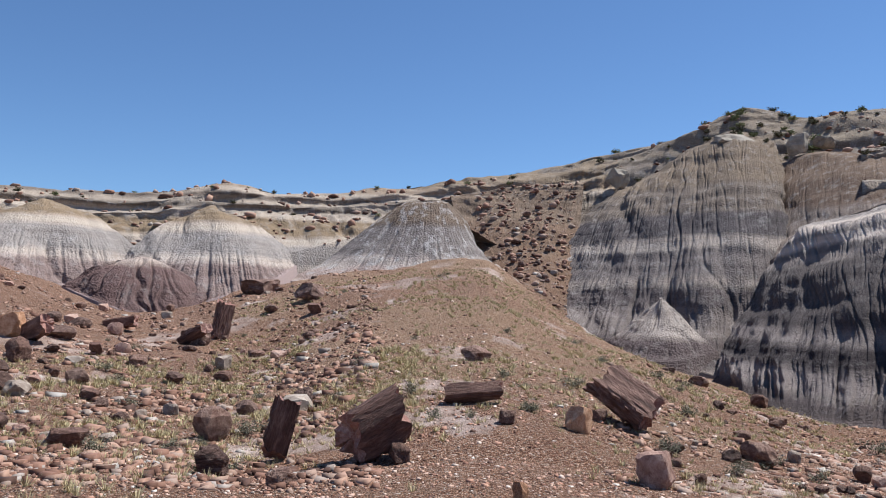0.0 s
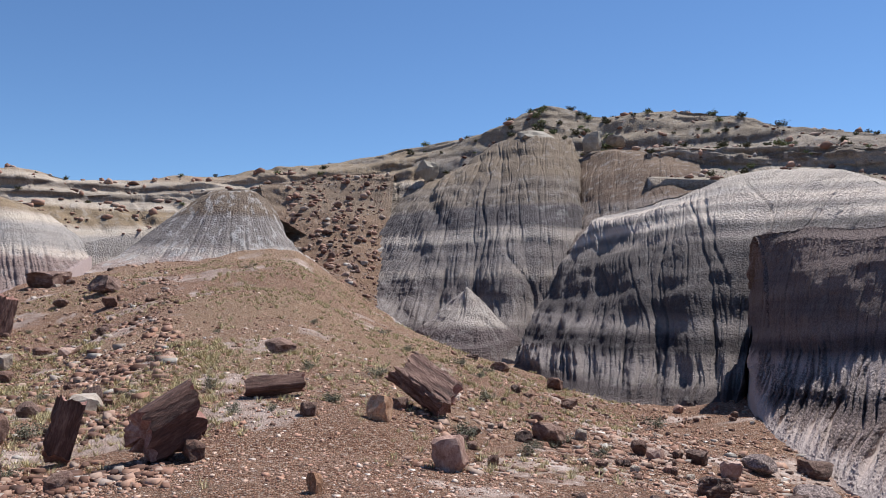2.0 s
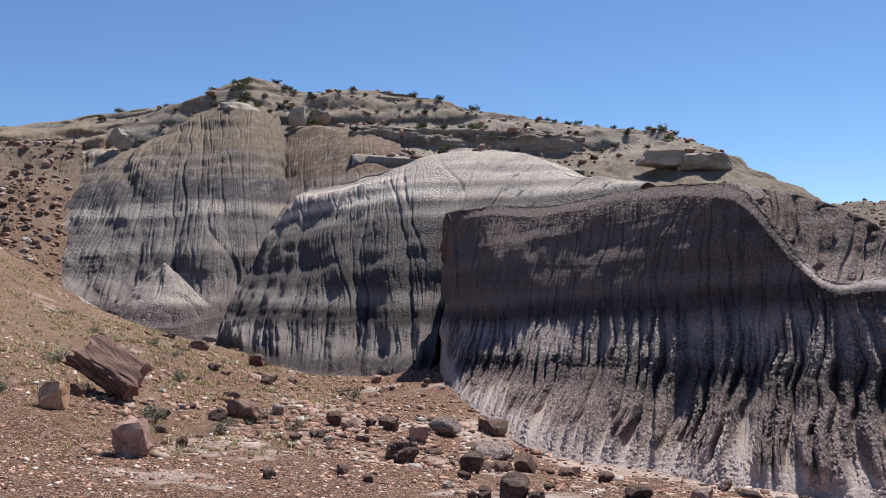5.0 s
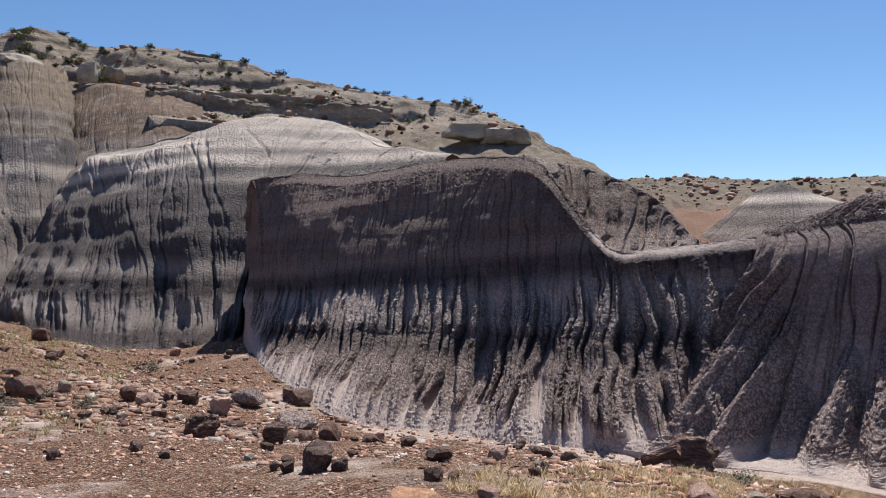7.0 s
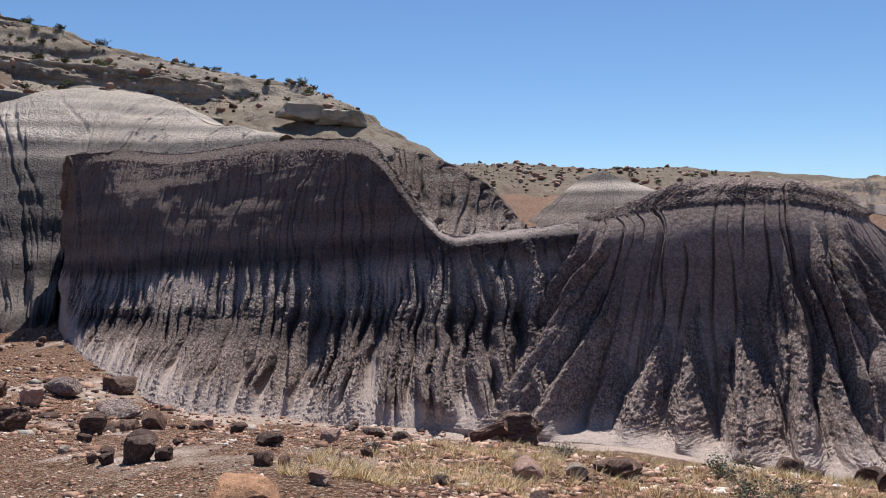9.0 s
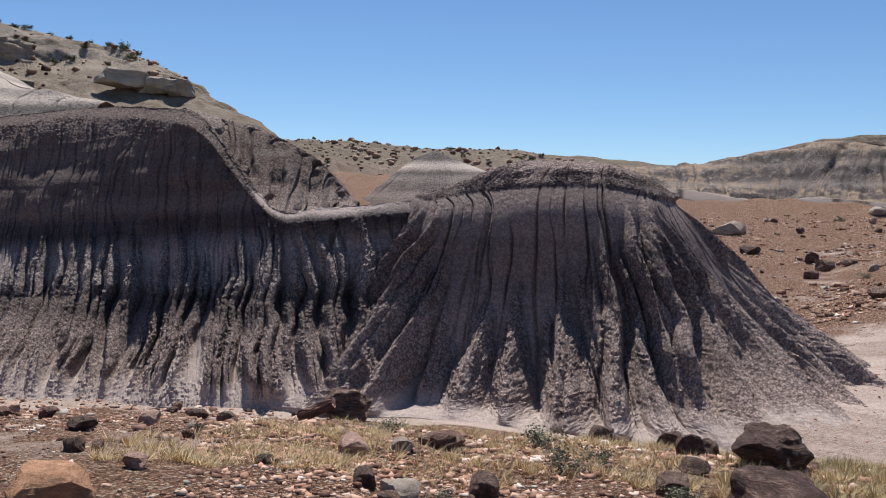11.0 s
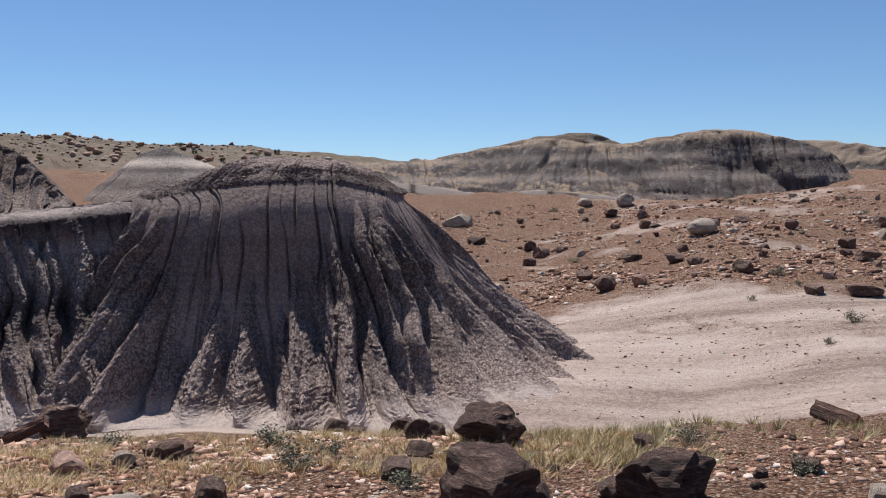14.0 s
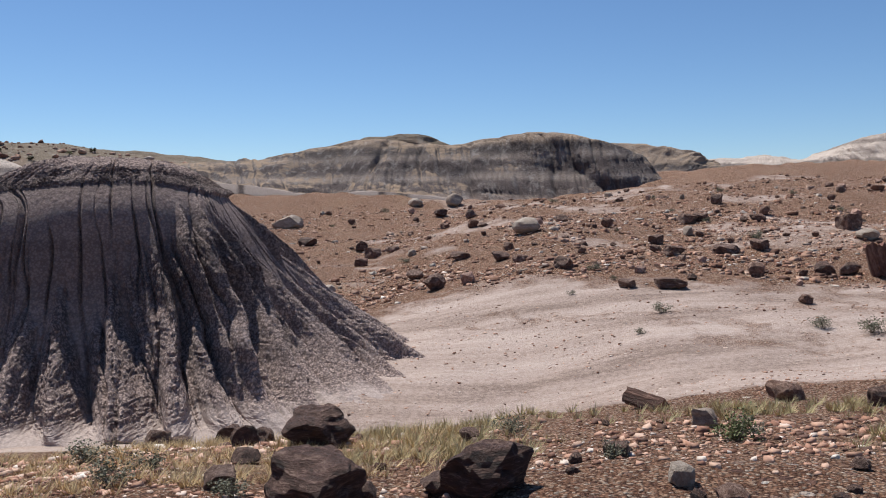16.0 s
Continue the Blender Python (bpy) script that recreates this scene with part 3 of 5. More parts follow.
def ground_height(x, y, detail=True):
    az = np.degrees(np.arctan2(x, y))
    az = np.where(az < -28, az + 360, az)
    keys = sorted(SECTIONS) + [332.0]
    SECTIONS[332.0] = SECTIONS[-28]
    r = np.hypot(x, y)
    ld = np.log(r + 2.0)
    prof = np.stack([np.interp(ld, *SECTIONS[k]) for k in keys])
    i = np.clip(np.searchsorted(keys, az, side="right") - 1, 0, len(keys) - 2)
    ks = np.array(keys)
    f = np.clip((az - ks[i]) / (ks[i + 1] - ks[i]), 0, 1)
    i0, i3 = np.maximum(i - 1, 0), np.minimum(i + 2, len(keys) - 1)
    pick = lambda j: np.take_along_axis(prof, j[None], 0)[0]
    a, b, c, d = pick(i0), pick(i), pick(i + 1), pick(i3)
    z = b + 0.5 * f * (c - a + f * (2 * a - 5 * b + 4 * c - d + f * (3 * (b - c) + d - a)))
    z = 0.5 * z + 0.5 * (b + (c - b) * f)
    if detail:
        far = np.clip(r / 25, 0.25, 6)
        z = z + 0.12 * far * fbm(x / 4, y / 4, 4, 40) * smooth(3, 9, r) + 0.03 * fbm(x / 0.7, y / 0.7, 3, 50)
    bank = np.interp(az, (84, 92, 97, 104, 112, 119, 124, 132), (11.6, 12.0, 12.6, 13.2, 14.6, 16.0, 16.6, 17)) + 0.5 * vnoise(x / 2.5, y / 2.5, 33)
    z = z - 0.13 * smooth(-0.12, 0.12, r - bank) * smooth(3.5, 1.5, r - bank) * smooth(86, 93, az) * smooth(134, 130, az)
    return z + EYE


def build_ground():
    az = np.concatenate([np.arange(-42, 138, 0.32), np.arange(138, 318.1, 4)])
    r = np.concatenate([[0.0], np.geomspace(0.6, 130, 270), np.geomspace(140, 3500, 30)])
    A, R = np.meshgrid(np.radians(az), r)
    x, y = R * np.sin(A), R * np.cos(A)
    z = ground_height(x, y)
    me = grid_mesh("ground", np.stack([x, y, z], 2), len(az), len(r))
    deg = np.degrees(A)
    deg = np.where(deg > 200, deg - 360, deg)
    foot = np.interp(deg, (30, 32, 36, 39, 43, 48, 54, 60, 68, 75, 82, 89, 95, 104, 112, 124, 130),
                     (42, 33, 24.2, 20.8, 18.8, 17.4, 15.5, 14.6, 14, 13.4, 13.1, 13.2, 13.4, 13.8, 14.6, 16.2, 17))
    wobble = fbm(x / 5, y / 5, 3, 70)
    silt = smooth(foot - 1.9, foot - 0.7, R + 0.7 * wobble) * smooth(25 + 3 * wobble, 21, R + 6 * smooth(95, 82, deg))
    silt = np.where(deg < 82, smooth(foot - (0.10 * foot), foot - 0.03 * foot, R + 0.7 * wobble) * smooth(36, 43, deg) * smooth(foot + 6, foot + 3, R), silt)
    streams = smooth(0.25, 0.6, fbm(deg / 9 + 3, np.log(R + 0.1) * 11 + 0.05 * deg, 4, 71) + 0.3 * fbm(x / 2, y / 2, 3, 73)) * smooth(26, 32, R) * smooth(84, 92, deg) * smooth(75, 60, R)
    spots = smooth(0.25, 0.65, fbm(x / 2.6, y / 2.6, 4, 77)) * smooth(5, 9, R) * smooth(70, 50, R) * smooth(75, 55, deg)
    bars = smooth(0.05, 0.4, fbm(deg / 11 + 7, np.log(R + 0.1) * 13, 4, 79)) * smooth(92, 100, deg) * smooth(14.5, 16, R)
    silt = silt * (1 - 0.35 * bars)
    silt = np.maximum.reduce([silt * smooth(132, 126, np.abs(deg)), 0.6 * streams, 0.6 * spots, 0.28 * smooth(22, 27, R) * smooth(84, 90, deg) * smooth(140, 132, deg)])
    knoll = smooth(26, 10, deg) * smooth(-16, -8, deg) * smooth(15, 21, R)
    strip = smooth(50, 62, deg) * smooth(7.2, 8.6, R) * smooth(16, 12, R)
    grass = 0.22 - 0.06 * smooth(80, 88, deg) * smooth(20, 26, R) + 0.42 * np.maximum(knoll, strip) + 0.35 * fbm(x / 5, y / 5, 3, 61)
    for name, val in (("silt", silt), ("grass", grass)):
        me.attributes.new(name, "FLOAT", "POINT").data.foreach_set("value", val.ravel().astype(np.float32))
    me.materials.append(SOIL)
    return tagged(new("ground", me), "stony red-brown desert ground with dry grass and silt", "ground", kind="structure")


build_ground()

# ---- hills ----
landform("back_ridge", [at(*p) for p in ((-36, 82, 3), (-28, 82, 3), (-20, 82, 3), (-12, 82, 3.5), (-5, 86, 5), (1, 84, 4), (5, 76, 2.8), (8, 78, 3.5), (11, 82, 5))],
         [at(*p) for p in ((-36, 98, 7.2), (-27, 98, 7.2), (-21, 97, 7.2), (-14.5, 96, 8.2), (-8, 98, 7.7), (-1.4, 100, 8.7), (3, 100, 9.3), (8, 101, 9.8), (12, 101, 10.6))],
         380, 120, PALE, profile=LEDGES, spacing=2.2, depth=0.5, spur=0.9, lumps=0.7, bench=0.3, apron=0.0, seed=11, back=(30, -3), label="far ridge of pale banded beds with ledges")
landform("upper_hill", [at(*p) for p in ((3, 76, 2.4), (8, 72, 1.0), (13, 70, 0), (18, 69, 0), (22, 66, 2.0), (27, 68, 3), (33, 66, 4.2), (40, 60, 4.6), (46, 52, 4.2), (54, 46, 3.0), (58.5, 42, 2.0))],
         [at(*p) for p in ((6, 100, 9.5), (10.5, 100, 10.4), (15.6, 98, 11.6), (19.5, 96, 13.2), (23.8, 96, 12.4), (29.8, 95, 12.5), (35.7, 92, 11.0), (42, 88, 9.8), (48, 80, 8.7), (54.2, 66, 5.9), (58.5, 55, 3.0))],
         420, 120, TOPS, profile=SAG, spacing=2.4, depth=0.4, spur=0.7, lumps=0.7, seed=21, apron=0.0, bench=0.2, back=(40, -3), label="sandy upper hill with ledges and scattered shrubs")
landform("banded_hill", [at(*p) for p in ((5.0, 88, 4.6), (6.0, 77, 2.0), (8, 68, -0.4), (10.5, 63, -2.4), (14, 60, -3.4), (17, 58, -3.6), (19.6, 57, -4.2), (21.6, 58, -4.0), (23.2, 64, -1), (24.0, 74, 3))],
         [at(*p) for p in ((12.0, 92, 8.0), (12.6, 91, 8.5), (13.4, 91, 9.0), (14.5, 91, 9.7), (16, 91, 10.6), (17.5, 92, 11.4), (18.9, 92, 11.9), (20.0, 92, 11.7), (21.2, 91, 11.0), (22.0, 91, 10.2))],
         500, 170, BANDED, spacing=1.2, depth=0.2, spur=0.45, lumps=0.6, lump_size=8, fade=(0.7, 1.0), profile=HILL, rills=((0.7, 0.18, 0.13, 0.4), (2.3, 0.32, 0.2, 0.6)), bench=0.10, apron=0.0, crumbs=0.0, rough=0.09,
         tiers=((-4.5, -2.0, 2.2, 1.1, 0.24, 0.9), (-4.5, 1.0, 8.0, 4.4, 0.26, 0.7)), seed=31, back=(12, -1), label="tall grey hill of banded clay cut by rills")
landform("banded_face", [at(*p) for p in ((17.4, 55, -4.3), (20.2, 44, -5.2), (23.8, 38.6, -6.3), (27.4, 37, -7), (30.5, 36, -7), (32.0, 36.5, -5.9), (34, 43, 3.0), (37, 44, 3.6), (41.5, 42, 4.0), (45, 38, 4.4))],
         [at(*p) for p in ((20.8, 70, 2.6), (22.4, 67, 4.9), (24.4, 62, 6.0), (27.1, 57, 7.0), (29.3, 54, 7.5), (32.2, 52.5, 8.1), (36, 53, 8.3), (39, 52, 8), (41.3, 49, 7), (44.2, 45, 6.3), (46.4, 42.5, 5.8))],
         660, 176, SHOULDER, spacing=0.9, depth=0.12, spur=0.15, lumps=0.5, lump_size=6, fade=(0.75, 1.0), profile=HILL, rills=((0.5, 0.12, 0.08, 0.4), (1.8, 0.17, 0.12, 0.6)), bench=0.10, apron=0.0, rough=0.06,
         tiers=((-4.4, -3.0, -1.0, 0.7, 0.28, 1.1), (-4.4, -0.5, 4.2, 3.0, 0.18, 0.5)), seed=41, back=(12, -2), label="dark banded clay face under a white shoulder")
landform("brown_slope", [at(*p) for p in ((19.5, 74, 2.4), (21.8, 70, 4.0), (24.6, 68, 5.2), (27.6, 67, 6.2), (31, 68, 6.8))],
         [at(*p) for p in ((21.0, 89, 9.2), (22.8, 88, 10.0), (24.8, 87, 10.2), (27.0, 86, 9.9), (29.6, 84, 9.3))],
         220, 90, BROWN_CLAY, profile=CLAY, spacing=1.4, depth=0.25, spur=0.3, lumps=0.4, rills=((0.8, 0.12, 0.12, 0.5),), apron=0.0, seed=121, back=(6, -0.5), label="smooth brown clay slope below a sandstone ledge")
landform("pale_mound", [at(*p) for p in ((-11, 72, 2), (-8, 68, 2), (-4, 66, 2.2), (0, 66, 2.6), (3, 69, 2.6), (4.2, 74, 3.0))],
         [at(*p) for p in ((-2.6, 76, 7.2), (-2.2, 75.5, 7.4), (-1.7, 75, 7.45), (-0.6, 75, 7.55), (0.2, 75.4, 7.5), (0.5, 76.5, 7.3))],
         250, 110, CONE, spacing=0.9, depth=0.3, spur=0.25, lumps=0.3, seed=51, back=(14, -6), label="cone-shaped grey clay mound with a brown cap")
landform("pale_dome", [at(*p) for p in ((-33, 70, 3), (-28, 66, 2.3), (-24.5, 67, 1.4), (-21, 68, 1.4), (-19.2, 73, 3))],
         [at(*p) for p in ((-26.9, 80, 6.0), (-26.0, 79, 6.35), (-25.2, 79, 6.6), (-24.4, 80, 6.3), (-23.5, 82, 5.9))],
         260, 130, PALE, spacing=0.8, depth=0.45, spur=0.5, fade=(0.35, 0.6), lumps=0.4, profile=DOME, seed=61, back=(12, -4), label="rounded white clay dome")
landform("pale_dome", [at(*p) for p in ((-21, 72, 2.5), (-18, 65, 0), (-14.3, 64, 0.8), (-11.5, 66, 1.8), (-9.8, 73, 3))],
         [at(*p) for p in ((-16.9, 79, 6.1), (-16.0, 79, 6.5), (-15.2, 79, 6.8), (-14.5, 79, 6.4), (-13.7, 80, 6.0))],
         260, 130, PALE, spacing=0.7, depth=0.45, spur=0.5, fade=(0.35, 0.6), lumps=0.4, profile=DOME, seed=71, back=(12, -4), label="rounded white clay dome with pink foot")
landform("red_mound", [at(*p) for p in ((-24.2, 65, 1.3), (-21.9, 62, 0.3), (-19.6, 61.5, -0.3), (-17, 62, -0.3), (-15.4, 65, 0.6))],
         [at(*p) for p in ((-21, 66, 3.0), (-20.2, 66.5, 3.2), (-19.4, 66.8, 3.3), (-18.4, 67, 3.0), (-17.4, 67.4, 2.5))],
         200, 110, RED, rills=((0.8, 0.25, 0.18), (2.0, 0.4, 0.3)), spacing=1.0, depth=0.3, spur=0.3, lumps=0.2, profile=DOME, seed=81, back=(8, -3), label="low rilled mound of dark red clay")
landform("dark_bluff", [at(*p) for p in ((32.6, 41, -3.6), (33.6, 28.6, -7.6), (36.3, 23.6, -9.7), (39.3, 20.6, -11.3), (43, 18.8, -12.4), (47.5, 17.6, -12.9), (51, 16.4, -13), (54.5, 15.4, -13.2), (58, 14.8, -13.2), (62, 14.5, -13.4), (66, 15.0, -13), (71, 16.8, -11.3))],
         [at(*p) for p in ((33.2, 38, 4.4), (36.5, 34.5, 4.8), (39.8, 31, 4.7), (43.5, 28.3, 5.3), (47.2, 25.7, 5.8), (50.5, 23.3, 5.85), (53.0, 21.6, 5.2), (55.4, 19.9, 2.3), (57.8, 18.4, -0.4), (60.5, 17.8, -0.4), (66, 17.8, 0.2), (72, 18.8, 0.5))],
         1080, 246, GREY, spacing=0.5, depth=0.03, spur=0.03, lumps=0.16, rough=0.0, lit_rim=0.9, fade=(0.85, 1.0), beds=((-3.4, 30), (-1.6, 42), (-1.35, 66), (-0.35, 54), (2.2, 67), (9, 55)), seed=91, lump_size=3, back=(3.0, -2.6), bench=0.02,
         tilt=1.0, rills=((0.38, 0.10, 0.036), (1.3, 0.13, 0.055), (0.27, 0.06, 0.036)), crumbs=0.065,
         tiers=((-4.2, -2.4, -1.2, 0.5, 0.45, 1.4), (-4.2, -2.9, -1.8, 0.24, 0.18, 1.0), (-1.4, -0.8, 0.3, 0.27, 0.36, 1.3)), label="steep dark violet-grey clay bluff cut by rills")
landform("bluff_flank", [at(*p) for p in ((52.7, 21.9, 5.2), (54.2, 20.8, 3.5), (55.8, 19.8, 1.6), (57.4, 18.9, -0.5), (59.5, 19.1, -0.7), (62.9, 21, -0.6))],
         [at(*p) for p in ((51.6, 23.4, 5.75), (54, 22.9, 5.2), (56, 22.3, 4.75), (58.2, 21.8, 3.9), (60.4, 21.8, 2.6), (62.9, 22.8, 0.2))],
         340, 110, SUNLIT_FLANK, spacing=0.42, depth=0.06, spur=0.1, fade=(0.95, 1.1), lumps=0.12, rough=0.0, profile=CLAY, seed=101, apron=0.0, back=(8, -1), rills=((0.34, 0.16, 0.07), (1.0, 0.26, 0.12)), crumbs=0.04,
         tiers=((-1, 0.3, 2.0, 0.45, 0.4, 1.7),), label="sunlit rilled flank of a grey clay bluff")
landform("knoll_flank", [at(*p) for p in ((4.6, 72, 1.8), (7, 70, -0.8), (9.5, 66, -2.4), (12.2, 60, -3.5), (13.8, 56, -4.1))],
         [at(*p) for p in ((3.6, 60, 3.35), (6.0, 59.5, 1.4), (8.6, 58.5, -0.35), (11.0, 54, -1.9), (12.6, 51.5, -2.7))],
         200, 60, WHITE, spacing=0.9, depth=0.2, spur=0.3, lumps=0.15, seed=111, back=(2.5, -0.5), label="pale rilled clay edge of a stony knoll")
landform("white_cone", [at(*p) for p in ((10.2, 61, -2.4), (12.4, 57, -2.9), (15.5, 57, -2.9), (18, 60, -2.2))],
         [at(*p) for p in ((14.1, 62, 0.8), (14.45, 61.6, 1.15), (14.65, 61.6, 1.15), (15.0, 62, 0.8))],
         200, 90, CONE_FOOT, profile=((0, 0), (0.5, 0.42), (1, 1)), spacing=0.7, depth=0.15, spur=0.25, lumps=0.2, lump_size=2.5, rills=((0.8, 0.2, 0.2),), apron=0.0, seed=115, back=(3, -4), label="small white clay cone at the foot of a hill")
landform("debris_slope", [at(*p) for p in ((2.4, 72, 2.4), (4.4, 67, 1.4), (6.4, 65, 0.6), (8.0, 66, -0.8))],
         [at(*p) for p in ((0.5, 92, 7.8), (4.0, 92, 8.4), (7.4, 91, 8.6), (9.5, 90, 8.6))],
         160, 110, DEBRIS, apron=0.0, profile=SAG, spacing=3, depth=0.1, spur=0.2, lumps=0.45, lump_size=4, rough=0.12, seed=117, back=(8, -1), label="red rocky debris slope between two hills")


def butte():
    """A free-standing clay butte: rings from the foot to the top."""
    rings = (
        ((60.8, 15.0, -13.4), (68, 14.0, -14.0), (75, 13.4, -14.7), (82, 13.1, -15.0), (89.5, 13.2, -15.3), (95.5, 14.6, -14.2), (98.5, 18.0, -11.7), (94, 23, -9), (86, 26, -7.2), (76, 25, -7.4), (66, 23, -8), (60, 19, -9.5)),
        ((62.8, 15.6, -11.7), (68.5, 14.6, -12.1), (75, 14.1, -12.3), (81, 13.9, -12.4), (86.5, 14.4, -12.1), (92.4, 16.2, -11.1), (95.2, 18.4, -9.9), (89.4, 22.3, -7.4), (83, 24.3, -6.8), (75, 24, -6.9), (66.5, 22.4, -7.3), (61, 19, -8.6)),
        ((66, 16.3, -6.8), (70, 15.55, -7.0), (75, 15.25, -7), (80, 15.15, -7), (84.5, 15.6, -6.9), (88, 17.3, -6.2), (89.5, 18.9, -5.7), (86.5, 22, -4.9), (80, 23.2, -4.7), (73, 23.2, -4.7), (67, 21.8, -5), (63, 19, -5.7)),
        ((68, 16.7, -0.7), (71.2, 16.45, -0.6), (75, 16.1, -0.5), (79, 16.05, -0.5), (82, 16.45, -0.5), (83.9, 17.6, -0.4), (84.2, 19, -0.4), (83, 20.8, -0.4), (79, 21.8, -0.3), (74, 21.8, -0.3), (69, 20.8, -0.3), (65.5, 19, -0.4)),
        ((68.2, 17.4, 0.5), (71, 17.15, 1.1), (75, 16.8, 1.5), (79, 16.75, 1.6), (81.6, 17.1, 1.2), (83.0, 18, 0.8), (83.3, 19, 0.8), (82.3, 20.6, 0.9), (79, 21.4, 1.2), (74.5, 21.4, 1.2), (70, 20.4, 0.8), (67.5, 19, 0.5)),
        ((70.5, 18.0, 1.6), (72.8, 17.6, 2.45), (75.8, 17.25, 2.75), (78.6, 17.25, 2.7), (80.6, 17.6, 2.35), (82.0, 18.6, 1.75), (82.2, 19.1, 1.75), (81.2, 20, 2.1), (79, 20.7, 2.3), (75.5, 20.7, 2.3), (72, 20, 2), (70, 19, 1.5)),
        ((74, 19, 2.9), (75, 18.8, 3.0), (76.2, 18.7, 3.1), (78, 18.7, 3.05), (79.2, 18.8, 2.8), (79.9, 18.9, 2.7), (80, 19.1, 2.7), (79.6, 19.3, 2.7), (78.5, 19.5, 2.8), (76.5, 19.5, 2.9), (75, 19.4, 2.85), (74, 19.2, 2.85)))
    nu, per = 1060, 37
    order = np.interp(np.linspace(0, 1, nu), (0, 0.09, 0.91, 1), (0, 2.6, 9.6, 12))
    cols = [resample([at(*p) for p in ring[9:] + ring[:9]], nu, order) for ring in rings]
    v = np.stack(resample(np.stack(cols).reshape(len(rings), -1), per * (len(rings) - 1) + 1)).reshape(-1, nu, 3)
    nv = v.shape[0]
    S = np.repeat(np.concatenate([[0], np.cumsum(np.linalg.norm(np.diff(cols[2][:, :2], axis=0), axis=1))])[None], nv, 0)
    H = np.linspace(0, 1, nv)[:, None] * np.ones((1, nu))
    n = normals(v)
    n = n * np.where(n[:, :, 2:] < 0, -1.0, 1.0)
    wrap = smooth(0, 0.03, S / S.max()) * smooth(1, 0.97, S / S.max())
    zz = v[:, :, 2]
    bed = zz - EYE + dip(v[:, :, 0], v[:, :, 1])
    body = smooth(0.03, 0.14, H) * smooth(0.97, 0.84, H) * wrap
    d = 0.05 * body
    for k, (size, deep, width) in enumerate(((0.36, 0.10, 0.036), (0.95, 0.13, 0.05), (0.3, 0.07, 0.036))):
        d = d - body * (smooth(0.5, 0.36, H) if k == 2 else 1) * creases(S + 0.3 * size * fbm(S / (3 * size), H * 3, 2, 150 + k), bed, size, deep, width, 160 + 5 * k)
    d = d + 0.10 * smooth(0.60, 0.64, H + 0.02 * fbm(S / 2, H * 3, 3, 139)) * smooth(0.72, 0.65, H)
    d = d + 0.10 * fbm(S / 3, H * 3, 3, 133) * smooth(0, 0.1, H) * wrap
    n[:, :, 2] *= 0.45
    SW = S + 0.1 * fbm(S, bed, 3, 140)
    push = spurs(SW, bed, -3.8, -2.3, -0.9, 0.5, 0.45, 1.4, 141) + spurs(SW, bed, -3.8, -2.8, -1.6, 0.24, 0.18, 1.0, 142) + spurs(SW, bed, -1.3, -0.9, 0.2, 0.27, 0.5, 1.5, 143) * smooth(-0.2, 0.2, fbm(S / 2.2, H, 2, 147))
    push = push * wrap
    d = d + 0.065 * crust(S, H * 6, 0.06, 134) * smooth(0.05, 0.3, push + 0.3 * (H > 0.63)) * smooth(0, 0.1, H) * wrap
    v = v + n * d[:, :, None]
    flat = n[:, :, :2] / (np.linalg.norm(n[:, :, :2], axis=2, keepdims=True) + 1e-6)
    v[:, :, :2] += flat * (balanced(push, bed) * smooth(0.0, 0.1, H) * smooth(0.75, 0.65, H))[:, :, None]
    v[0, :, 2] -= 1.0
    me = grid_mesh("clay_butte", v, nu, nv, False)
    pale = smooth(0.195, 0.12, H + 0.035 * fbm(S / 0.8, H * 8, 3, 135) + 0.08 * (np.clip(push / 0.5, 0, 1) - 0.6))
    # top edge paled too, sun on its crust put into the colour
    pale = np.maximum(pale, 0.25 * smooth(0.86, 0.94, H + 0.03 * fbm(S / 1.2, H * 9, 3, 136)))
    me.attributes.new("apron", "FLOAT", "POINT").data.foreach_set("value", pale.ravel().astype(np.float32))
    sheer = smooth(0.16, 0.03, push) * smooth(0.65, 0.6, H)
    me.attributes.new("sheer", "FLOAT", "POINT").data.foreach_set("value", sheer.ravel().astype(np.float32))
    ob = new("clay_butte", me)
    ob.data.materials.append(BUTTE)
    tagged(ob, "dark grey flat-topped clay butte with rilled skirts", "butte", kind="structure")


butte()
landform("far_cone", [at(*p) for p in ((60, 64, -0.5), (63.5, 62, -0.3), (67, 61, -0.2), (71, 61, 0), (76, 64, 0))],
         [at(*p) for p in ((66.4, 70, 3.3), (67, 69.5, 3.65), (67.5, 69.3, 3.7), (68.3, 69.6, 3.3), (71.5, 70, 2.0))],
         240, 110, FARCONE, spacing=1.0, depth=0.25, spur=0.2, lumps=0.25, seed=141, back=(12, -3), label="grey-topped clay cone with a pale band")
landform("far_ridge", [at(*p) for p in ((50, 130, 2.0), (57, 120, 1.2), (64, 118, 1), (70, 120, 1.2), (76, 126, 1.6), (84, 140, 1.6))],
         [at(*p) for p in ((50, 150, 4.0), (58, 150, 4.1), (60, 150, 4.3), (66, 150, 3.8), (73, 152, 3.8), (84, 170, 2.7))],
         360, 90, FARTOPS, spacing=3, depth=0.3, lumps=0.9, lump_size=7, seed=151, back=(60, -2), label="low rocky ridge on the horizon")
